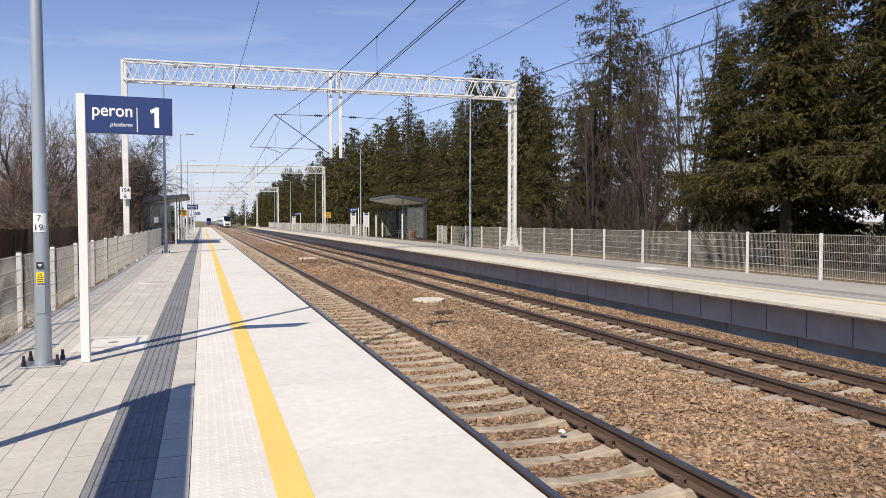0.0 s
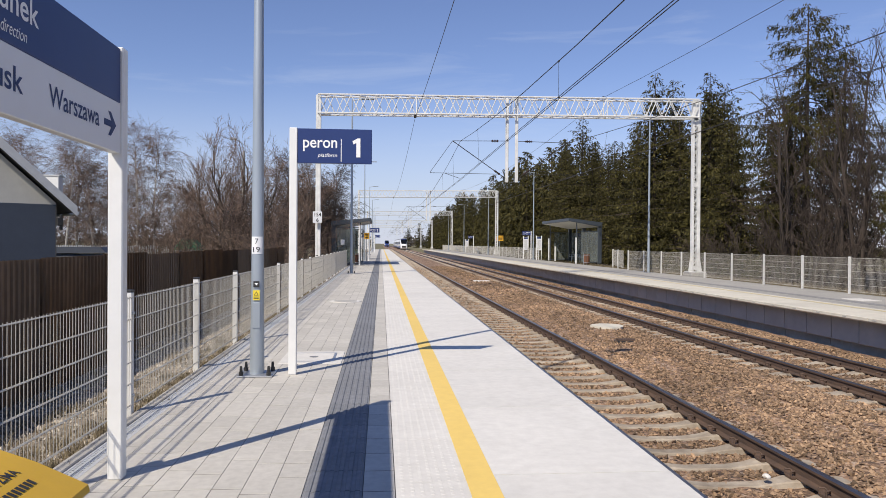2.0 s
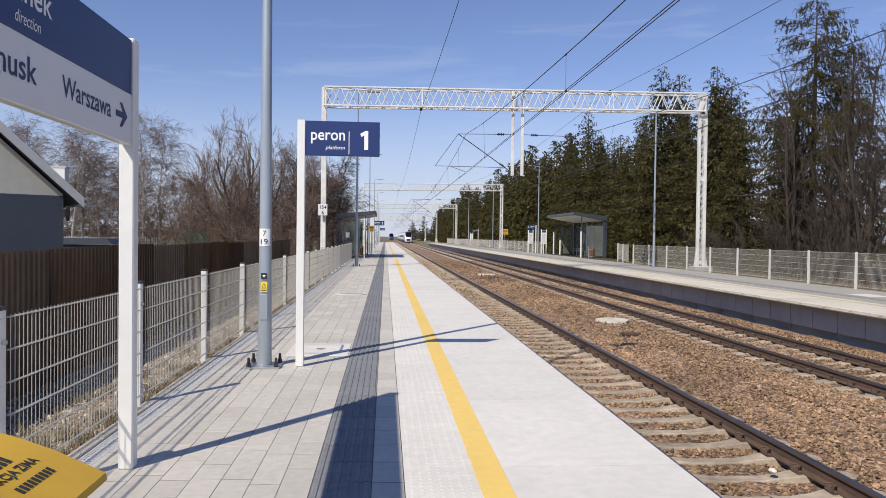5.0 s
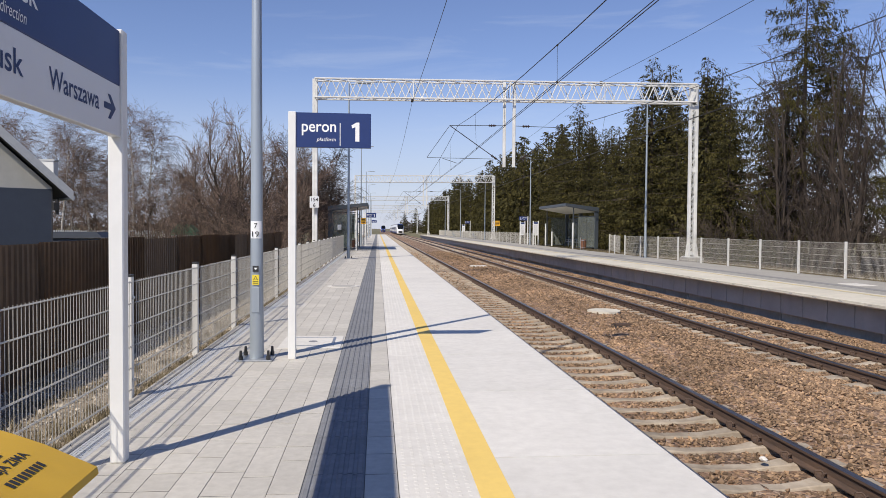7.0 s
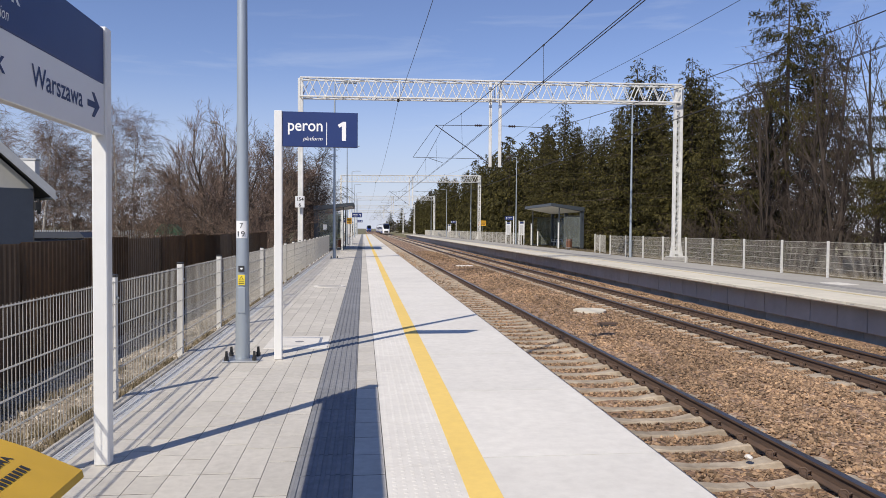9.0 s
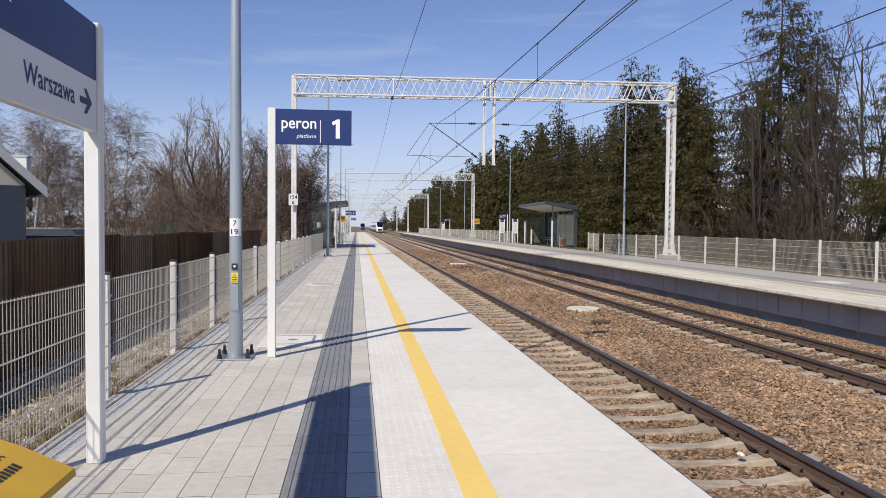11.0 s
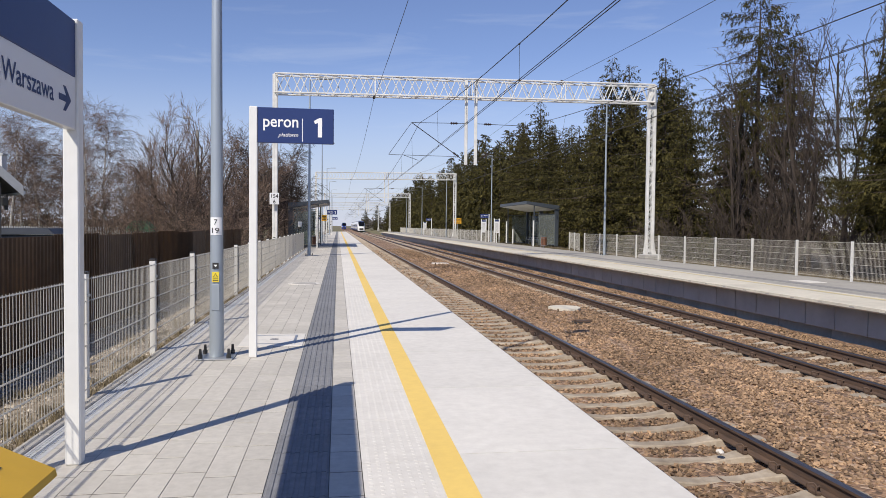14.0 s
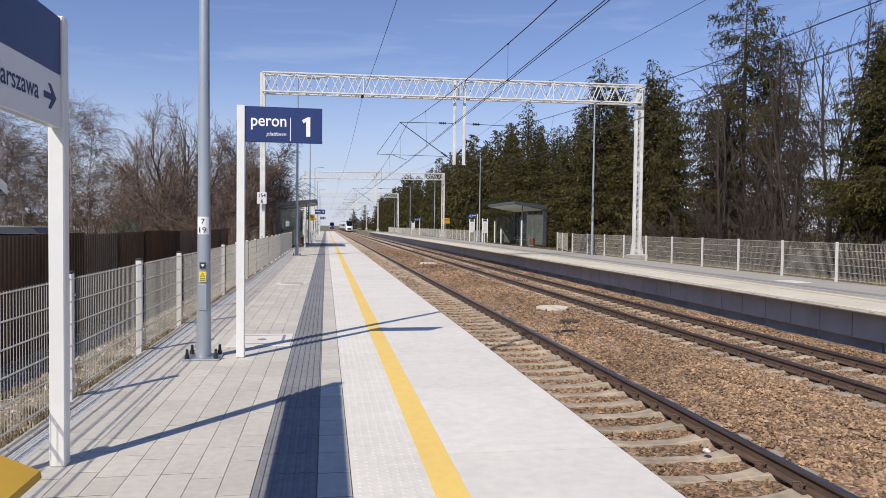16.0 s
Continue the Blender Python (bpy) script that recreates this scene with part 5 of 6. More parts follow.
        v1, f1 = np.concatenate([v1, v2]), np.concatenate([f1, f2 + len(v1)])
    trunk = raw_mesh("trunk", v1, f1, M["bark"])
    twigs = None
    if dead:
        v, f = tubes(dead, 3)
        twigs = raw_mesh("dead_wood", v, f, M["needle_dead"])
    return trunk, crown, twigs


def bare_tree(h, seed, stems=1, spread=0.5, droop=0.0, levels=5, kids=(6, 6, 5, 4), lean=0.06, rtrunk=None, thin=1.0, first=0.3, ratio=0.5, rmin=0.0095, tail=None, bough=2):
    """A leafless tree: limbs split again and again down to fine twigs. Returns limb and twig segments."""
    rng = np.random.default_rng(seed)
    limbs, twigs, tips = [], [], []

    def grow(p, d, length, r, level):
        n = 5 if level == 0 else (4 if level < 2 else 3 if level == 2 else 2 if level < levels - 1 else 1)
        pts, dd = [p], d / np.linalg.norm(d)
        for j in range(n):
            dd = dd + rng.normal(0, (0.035, 0.07, 0.10, 0.13, 0.15)[level], 3) + np.array((0, 0, 0.10 if level in (1, 2) and not droop else -droop * (level - 1) * 0.14 if level > 1 else 0.03))
            dd /= np.linalg.norm(dd)
            pts.append(pts[-1] + dd * length / n)
        rr = [r * (1 - 0.62 * j / n) for j in range(n + 1)]
        for j in range(n):
            (limbs if level < bough else tips if level == levels - 1 else twigs).append((pts[j], pts[j + 1], rr[j], rr[j + 1]))
        if level >= levels - 1:
            return
        k = kids[min(level, len(kids) - 1)]
        for i in range(k):
            s = first + (1 - first) * (i + rng.random()) / k if level == 0 else 0.15 + 0.85 * (i + rng.random()) / k
            j = min(n - 1, int(s * n))
            q = pts[j] + (pts[j + 1] - pts[j]) * (s * n - j)
            axis = pts[j + 1] - pts[j]
            axis /= np.linalg.norm(axis)
            side = np.cross(axis, rng.normal(0, 1, 3))
            side /= np.linalg.norm(side)
            sp = spread * rng.uniform(0.7, 1.3) * (1.15 if level == 0 else 1.0)
            nd = axis * math.cos(sp) + side * math.sin(sp)
            part_len = ratio if level == 0 or not tail else tail[min(level - 1, len(tail) - 1)]
            grow(q, nd, length * rng.uniform(0.76, 1.24) * part_len * (1.15 - 0.55 * s if level == 0 else 1), max(rmin, r * rng.uniform(0.32, 0.5) * thin), level + 1)

    for s in range(stems):
        a = rng.uniform(0, 6.283)
        o = np.array((math.cos(a), math.sin(a), 0)) * (0.0 if stems == 1 else rng.uniform(0.1, 0.35 * stems ** 0.5))
        d = np.array((rng.normal(0, lean), rng.normal(0, lean), 1.0))
        grow(o + np.array((0, 0, -0.3)), d, h * rng.uniform(0.72, 1.0) * (1 if stems == 1 else rng.uniform(0.7, 1)), (rtrunk or h * 0.014) * (1 if stems == 1 else 0.6), 0)
    return limbs, twigs, tips


def tree_thing(name, label, meshes, x, y, z=-0.42, turn=0.0, scale=1.0, group=""):
    g = thing(name, label, "tree" if "shrub" not in name else "shrub", (x, y, z), group)
    for nm, me in meshes:
        if me:
            part(nm, me, None, g)
    g.rotation_euler = (0, 0, turn)
    g.scale = (scale, scale, scale)
    return g


def tree_copy(src, x, y, turn, scale, z=-0.42):
    src_scale = src.scale.copy()
    src.scale = (scale, scale, scale * random.uniform(0.96, 1.06))
    o = copy_thing(src, pose(x, y, z, 0, 0, math.degrees(turn)))
    src.scale = src_scale
    return o


SPL = "tall dark green spruce with drooping branches"
near_sp = []
for k, (h, r, x, y, sd) in enumerate(((15.8, 4.7, 23.2, 23.2, 41), (16.4, 4.7, 25.0, 17.8, 42))):
    t_, c_, d_ = spruce(h, r, sd, limbs=12, shoots=6, fill=24, size=0.18, bare_share=0.04, base=0.2, power=0.58, hang=0.9, core=9000, bulk=0.55)
    near_sp.append(tree_thing("spruce_tree", SPL, [("trunk", t_), ("crown", c_), ("dead_wood", d_)], x, y, turn=k * 1.3, group="spruces"))
t_, c_, d_ = spruce(15.6, 4.9, 44, limbs=9, shoots=6, fill=18, size=0.22, bare_share=0.62, base=0.14, power=0.42, hang=1.4, slim=0.9)
thin_sp = tree_thing("spruce_tree", "tall thinning spruce with dead brown lower branches", [("trunk", t_), ("crown", c_), ("dead_wood", d_)], 24.0, 38.2, turn=3.9, group="spruces")
mid_sp = []
for k, (h, r, x, y, sd) in enumerate(((15.7, 5.2, 24.2, 57.0, 51), (14.2, 4.8, 23.1, 48.2, 52), (15.9, 5.2, 22.2, 56.0, 53))):
    t_, c_, d_ = spruce(h, r, sd, limbs=9, shoots=3.6, fill=9, size=0.27, base=0.04, power=0.72, hang=0.8, core=3000, slim=1.25, bulk=0.7)
    mid_sp.append(tree_thing("spruce_tree", SPL, [("trunk", t_), ("crown", c_)], x, y, turn=k * 2.1, group="spruces"))
far_sp = []
for k, (h, r, sd) in enumerate(((16.0, 5.2, 61), (15.4, 5.0, 62))):
    t_, c_, d_ = spruce(h, r, sd, limbs=7, shoots=2.2, fill=4.0, size=0.55, base=0.03, power=0.7, hang=0.7, wood=False, core=700, slim=1.4)
    far_sp.append(tree_thing("spruce_tree", SPL, [("trunk", t_), ("crown", c_)], 24.5 + k, 92.0 + 5 * k, turn=k * 2.1, group="spruces"))
rr = random.Random(7)
tree_copy(near_sp[1], 25.6, 12.2, 2.0, 0.98)
tree_copy(near_sp[0], 25.8, 20.6, 5.3, 1.02)
tree_copy(mid_sp[2], 26.4, 25.0, 0.3, 0.95)
tree_copy(mid_sp[1], 27.6, 15.0, 2.3, 1.1)
tree_copy(mid_sp[2], 31.0, 21.0, 1.1, 1.05)
tree_copy(mid_sp[0], 31.5, 16.0, 3.1, 1.05)
tree_copy(near_sp[0], 22.6, 26.2, 4.6, 0.66)
tree_copy(mid_sp[1], 25.8, 43.0, 1.0, 0.72)
tree_copy(thin_sp, 25.9, 37.6, 1.2, 0.86)
# the row beyond the mast: x, y, size
for i, (x, y, s) in enumerate(((22.3, 43.4, 0.70), (23.4, 40.6, 0.66), (24.9, 49.6, 0.82), (22.6, 52.0, 0.70), (26.2, 53.4, 0.98), (23.4, 61.0, 0.74), (25.6, 62.0, 0.82),
                               (23.0, 66.0, 0.80), (25.4, 68.5, 0.86), (23.2, 71.0, 0.82), (25.0, 74.5, 0.90), (23.0, 76.0, 0.84), (23.2, 80.5, 1.02),
                               (25.4, 82.5, 0.98), (23.0, 86.0, 0.90), (23.4, 90.5, 0.98), (27.6, 58.0, 1.0), (28.2, 66.0, 0.98), (28.0, 76.0, 1.0), (27.0, 87.0, 1.0))):
    tree_copy(mid_sp[i % 3], x, y, rr.uniform(0, 6), s)
y = 101.0
i = 0
while y < 330:
    tree_copy(far_sp[i % 2], rr.uniform(22.8, 24.6), y, rr.uniform(0, 6), rr.uniform(0.86, 1.06) * (0.9 if y > 220 else 1.0))
    if y < 190:
        tree_copy(far_sp[(i + 1) % 2], rr.uniform(27.0, 29.0), y + 2, rr.uniform(0, 6), rr.uniform(0.85, 1.05))
    y += rr.uniform(4.2, 6.0)
    i += 1

# leafless trees tangled between the spruces
def bare_thing(name, label, x, y, h, seed, bark, twig, group, z=-0.42, **kw):
    li, tw, tp = bare_tree(h, seed, **kw)
    v, f = tubes(li, 6 if name != "shrub" else 3)
    me1 = raw_mesh("trunk", v, f, bark)
    v, f = cones(tp + tw)
    me2 = raw_mesh("crown", v, f, twig)
    return tree_thing(name, label, [("trunk", me1), ("crown", me2)], x, y, z, group=group)


GB = "leafless trees by the far fence"
bare_thing("bare_tree", "slender leafless tree with fine grey-brown twigs", 22.0, 32.2, 11.8, 71, M["bark"], M["twig"], GB, stems=4, spread=0.42, lean=0.10, kids=(9, 5, 4, 3), rmin=0.014, rtrunk=0.17, first=0.2, ratio=0.38, thin=0.8)
bare_thing("bare_tree", "slender leafless tree with fine grey-brown twigs", 22.4, 29.0, 11.0, 72, M["bark"], M["twig"], GB, stems=3, spread=0.40, lean=0.13, kids=(9, 5, 4, 3), rmin=0.014, rtrunk=0.17, first=0.25, ratio=0.38, thin=0.8)
bare_thing("bare_tree", "leafless tree tangled with dead climbers", 21.4, 35.4, 12.0, 73, M["bark"], M["twig"], GB, stems=4, spread=0.5, lean=0.07, droop=0.5, kids=(10, 5, 4, 3), rtrunk=0.16, first=0.12, ratio=0.34, thin=0.8, rmin=0.014)
bt_ = [o for o in scene.objects if o.name.startswith("bare_tree")]
tree_copy(bt_[0], 21.8, 30.4, 2.6, 0.95)
tree_copy(bt_[2], 23.4, 36.4, 1.7, 0.95)
sh = bare_thing("shrub", "leafless tangled shrub behind the far fence", 20.6, 31.0, 3.4, 74, M["bark"], M["twig"], "shrubs", stems=9, spread=0.6, lean=0.35, kids=(5, 4, 3), levels=4, rmin=0.013, rtrunk=0.05, first=0.15)
for x, y, s in ((20.9, 35.8, 1.1), (21.2, 27.5, 0.9), (20.8, 40.8, 1.0), (21.0, 24.0, 0.7), (20.6, 45.5, 0.7), (22.5, 33.5, 1.3), (27.0, 30.0, 1.6), (30.0, 34.0, 1.8), (33.0, 40.0, 1.8), (44.0, 60.0, 2.2), (38.0, 36.0, 1.8)):
    tree_copy(sh, x, y, rr.uniform(0, 6), s)

# west side: birches, a broad crown beside the road lamp, and thickets
GW = "leafless trees beyond the brown fence"
BT = dict(spread=0.5, droop=1.0, kids=(24, 8, 5, 4), first=0.22, thin=0.7, ratio=0.30, tail=(0.5, 0.62, 0.8), rmin=0.0075, bough=1, lean=0.03)
b1 = bare_thing("birch_tree", "leafless birch with a white trunk and hanging brown twigs", -19.6, 46.0, 8.7, 81, M["birch"], M["twig_pale"], GW, rtrunk=0.085, **BT)
b2 = bare_thing("birch_tree", "leafless birch with a white trunk and hanging brown twigs", -15.2, 46.0, 8.5, 82, M["birch"], M["twig_pale"], GW, rtrunk=0.08, **BT)
for x, y, s in ((-22.0, 47.0, 1.02), (-24.5, 50.0, 1.05), (-18.2, 47.2, 0.88), (-16.9, 49.0, 0.84), (-13.0, 48.5, 0.62), (-27.0, 46.0, 1.0), (-30.5, 50.0, 1.05), (-34.0, 48.0, 1.0), (-15.6, 50.5, 1.0), (-20.9, 51.0, 0.98), (-12.6, 49.0, 0.66)):
    tree_copy((b1, b2)[int(-x) % 2], x, y, rr.uniform(0, 6), s)
t1 = bare_thing("bare_tree", "broad leafless tree with dense upswept twigs", -8.4, 43.5, 8.2, 83, M["bark_grey"], M["twig_pale"], GW, stems=5, spread=0.52, lean=0.3, kids=(9, 6, 5, 4), rtrunk=0.16, first=0.12, ratio=0.44, thin=0.85, tail=(0.5, 0.55, 0.6), rmin=0.011)
t2 = bare_thing("bare_tree", "leafless tree with hanging reddish-brown twigs", -4.9, 50.0, 8.4, 84, M["bark_grey"], M["twig"], GW, stems=3, spread=0.45, droop=0.8, lean=0.08, kids=(13, 6, 5, 4), rtrunk=0.1, first=0.1, ratio=0.34, thin=0.75, tail=(0.5, 0.62, 0.8), rmin=0.011)
tree_copy(t2, -4.2, 57.0, 2.1, 1.08)
tree_copy(t2, -6.0, 53.0, 5.1, 0.95)
tree_copy(t1, -9.4, 44.6, 4.4, 0.9)
tree_copy(t1, -6.6, 48.0, 1.2, 0.95)
tree_copy(t1, -10.8, 50.0, 3.0, 0.62)
tree_copy(t2, -7.2, 40.5, 4.0, 0.62)
for x, y, s in ((-5.0, 68.0, 1.0), (-6.0, 80.0, 1.0), (-5.5, 96.0, 0.8)):
    tree_copy(t2, x, y, rr.uniform(0, 6), s)
sw = bare_thing("shrub", "dense leafless brown thicket", -10.5, 40.0, 4.6, 85, M["bark_grey"], M["twig_pale"], "thickets", stems=12, spread=0.75, lean=0.36, kids=(6, 5, 3), levels=4, rtrunk=0.035, first=0.08, ratio=0.42, tail=(0.5, 0.55), rmin=0.015)
for x, y, s in ((-6.2, 37.0, 0.9), (-8.0, 38.5, 1.0), (-12.8, 42.0, 0.95), (-15.2, 44.0, 0.8), (-9.2, 46.0, 1.1), (-5.2, 42.0, 0.95), (-5.0, 34.0, 0.7), (-17.8, 50.0, 0.9), (-20.5, 52.0, 0.95), (-11.5, 48.0, 1.0), (-14.0, 53.0, 1.1), (-23.5, 54.0, 1.1), (-7.0, 54.0, 1.1), (-4.8, 62.0, 0.9), (-17.0, 56.0, 1.2), (-10.0, 58.0, 1.3), (-5.5, 74.0, 1.0), (-6.0, 88.0, 1.0)):
    tree_copy(sw, x, y, rr.uniform(0, 6), s)

# far woods along the horizon: many small ragged crowns
def far_woods(name, spots, seed):
    rng = np.random.default_rng(seed)
    V, F = [], []
    k = 0
    o = np.array([(1, 0, 0), (-1, 0, 0), (0, 1, 0), (0, -1, 0), (0, 0, 1), (0, 0, -1)], float)
    tri = np.array([(0, 2, 4), (2, 1, 4), (1, 3, 4), (3, 0, 4), (2, 0, 5), (1, 2, 5), (3, 1, 5), (0, 3, 5)])
    for x, y, h in spots:
        m = 22
        c = np.stack([x + rng.normal(0, h * 0.28, m), y + rng.normal(0, h * 0.28, m), -0.4 + h * rng.uniform(0.05, 0.95, m)], 1)
        s = h * rng.uniform(0.05, 0.12, m) * (1.2 - (c[:, 2] / h) * 0.6)
        v = c[:, None] + o[None] * s[:, None, None] * rng.uniform(0.5, 1.4, (m, 6, 1)) + rng.normal(0, 0.12, (m, 6, 3)) * s[:, None, None]
        V.append(v.reshape(-1, 3))
        F.append((np.arange(m)[:, None, None] * 6 + tri[None] + k).reshape(-1, 3))
        k += m * 6
    return solid(name, raw_mesh(name, np.concatenate(V), np.concatenate(F), M["far_wood"]), None, "distant bare woodland along the horizon", "woods", kind="stuff")


spots = []
for _ in range(330):
    x = rr.uniform(-420, 420)
    if abs(x - 6) < 14:
        x += 30 if x > 6 else -30
    spots.append((x, rr.uniform(430, 760), rr.uniform(5, 11)))
for _ in range(120):
    spots.append((rr.uniform(-60, -8), rr.uniform(190, 420), rr.uniform(4, 8)))
for _ in range(90):
    spots.append((rr.uniform(120, 260), rr.uniform(60, 300), rr.uniform(5, 9)))
for _ in range(90):
    spots.append((rr.uniform(15, 70), rr.uniform(345, 640), rr.uniform(4, 8)))
for _ in range(70):
    spots.append((rr.uniform(-34, -6), rr.uniform(200, 560), rr.uniform(3.5, 7)))
far_woods("far_woods", spots, 91)
tree_copy(far_sp[0], 19.0, 352.0, 1.0, 0.75)
tree_copy(far_sp[1], 16.5, 430.0, 2.0, 0.8)

# ---------------- house and yard to the west ----------------
hs = thing("house", "pale grey gabled house with blue-grey cladding and a dark sheet roof", "house", (-12.98, 19.58, -0.42))
hs.rotation_euler = (0, 0, radians(37))
bm = bmesh.new()
box(bm, -4.2, 4.2, 0.0, 12.0, 0.0, 3.05)
part("lower_wall", bm, M["wall_blue"], hs, "blue-grey clad lower wall")
bm = bmesh.new()
prism(bm, [(-4.2, 3.05), (4.2, 3.05), (4.2, 3.1), (0, 7.05), (-4.2, 3.1)], 1, 0.02, 11.98)
part("gable_wall", bm, M["wall_cream"], hs, "pale grey rendered gable")
for s in (-1, 1):
    bm = bmesh.new()
    prism(bm, [(s * 4.62, 2.80), (s * 4.62, 2.92), (0, 7.30), (0, 7.16)], 1, -0.45, 12.4)
    part("roof", bm, M["roof_dark"], hs, "dark corrugated roof slope")
    bm = bmesh.new()
    prism(bm, [(s * 4.66, 2.70), (s * 4.66, 3.0), (0, 7.40), (0, 7.08)], 1, -0.49, -0.45)
    part("bargeboard", bm, M["fascia"], hs, "pale roof edge board")
    bm = bmesh.new()
    rod(bm, (s * 4.66, -0.45, 2.80), (s * 4.66, 12.4, 2.80), 0.06, n=8)
    part("gutter", bm, M["fascia"], hs)
bm = bmesh.new()
rod(bm, (4.32, -0.06, 2.3), (4.32, -0.06, 2.75), 0.05, n=8)
box(bm, 4.2, 4.36, -0.16, 0.02, 2.42, 2.66, 0.01)
part("wall_lamp", bm, M["black"], hs, "small dark wall lamp under the eaves")
for k in range(4):
    bm = bmesh.new()
    box(bm, -4.2 + 2.1 * k + 2.08, -4.2 + 2.1 * k + 2.11, -0.012, 0.0, 0.0, 3.04)
    part("cladding_joint", bm, M["roof_dark"], hs)
wh = thing("white_house", "small white outbuilding behind the yard", "house", (-17.6, 40.0, -0.42))
bm = bmesh.new()
box(bm, -0.7, -0.12, 0, 0.5, 0, 4.0, 0.02)
box(bm, -0.7, 0.28, -0.02, 0.52, 4.0, 5.45, 0.02)
part("wall", bm, M["white_paint"], wh)
bm = bmesh.new()
box(bm, -0.75, 0.33, -0.05, 0.57, 5.45, 5.54)
part("roof", bm, M["fascia"], wh)

pf = thing("picket_fence", "grey slatted yard fence", "fence", (-20.5, 44.0, -0.42), kind="structure")
bm = bmesh.new()
box(bm, -0.04, 0.04, -0.012, 0.012, 0.1, 1.72, 0.004)
pk = mesh_of("slat", bm, M["galv"])
for k in range(74):
    part("slat", pk, None, pf, loc=(k * 0.13, 0, 0.02 * math.sin(k)))
for z in (0.45, 1.3):
    bm = bmesh.new()
    box(bm, 0, 9.6, 0.012, 0.05, z, z + 0.07)
    part("rail", bm, M["galv"], pf)
gs = thing("green_canopy", "small green tarpaulin canopy on thin poles in the yard", "canopy", (-10.9, 42.0, -0.42))
bm = bmesh.new()
prism(bm, [(-0.8, 1.5), (0.8, 1.5), (0.2, 2.1), (-0.4, 2.1)], 1, -0.6, 0.6)
part("cover", bm, M["green_tarp"], gs)
for x in (-0.75, 0.75):
    bm = bmesh.new()
    rod(bm, (x, 0, 0), (x, 0, 1.5), 0.03, n=6)
    part("pole", bm, M["galv"], gs)
bt = thing("covered_trailer", "low trailer under a blue cover in the yard", "trailer", (-12.4, 30.5, -0.42))
bm = bmesh.new()
prism(bm, [(-1.3, 1.45), (1.3, 1.5), (1.1, 1.72), (-1.0, 1.72)], 1, -0.6, 0.9)
part("cover", bm, M["wall_blue"], bt, "dark blue cover")
bm = bmesh.new()
box(bm, -1.2, 1.2, -0.5, 0.8, 0.45, 1.45, 0.03)
part("body", bm, M["galv"], bt)
for x in (-0.5, 0.5):
    bm = bmesh.new()
    rod(bm, (x, -0.65, 0.32), (x, -0.5, 0.32), 0.32, n=16)
    part("wheel", bm, M["black"], bt)

rl = thing("road_lamp", "old concrete road lamp post with a small head", "street lamp", (-8.4, 44.6, -0.42))
bm = bmesh.new()
rod(bm, (0, 0, -0.3), (0, 0, 7.6), 0.13, 0.08, n=10)
part("pole", bm, M["kerb"], rl, "grey concrete pole")
bm = bmesh.new()
rod(bm, (0, 0, 7.5), (-0.12, 0, 8.05), 0.03, n=8)
rod(bm, (-0.12, 0, 8.05), (-0.5, 0, 8.3), 0.03, n=8)
part("arm", bm, M["galv"], rl)
bm = bmesh.new()
box(bm, -0.85, -0.4, -0.1, 0.1, 8.24, 8.4, 0.04)
part("lamp_head", bm, M["galv"], rl)


# ---------------- trains ----------------
def lathe_body(stations, zfoot):
    """A shell lofted through stations (y, half width, top height) with rounded shoulders."""
    bm = bmesh.new()
    rings = []
    for y, w, top, low in stations:
        h = top - low
        prof = [(0.93, 0.0), (1.0, 0.12), (1.0, 0.55), (0.965, 0.74), (0.86, 0.89), (0.62, 0.975), (0.3, 1.0)]
        pts = [(w * a, low + h * b) for a, b in prof]
        pts = pts + [(-x, z) for x, z in pts[::-1]]
        rings.append([bm.verts.new((x, y, z)) for x, z in pts])
    n = len(rings[0])
    for a, b in zip(rings, rings[1:]):
        for k in range(n):
            bm.faces.new((a[k], a[(k + 1) % n], b[(k + 1) % n], b[k]))
    bm.faces.new(rings[0]), bm.faces.new(rings[-1][::-1])
    bmesh.ops.recalc_face_normals(bm, faces=bm.faces)
    return bm


NOSE = [(0.0, 0.95, 1.35, 0.45), (0.12, 1.15, 1.75, 0.35), (0.6, 1.28, 2.35, 0.3), (1.3, 1.36, 3.05, 0.3), (2.1, 1.42, 3.6, 0.35), (3.0, 1.43, 3.92, 0.4), (4.2, 1.43, 4.02, 0.45)]


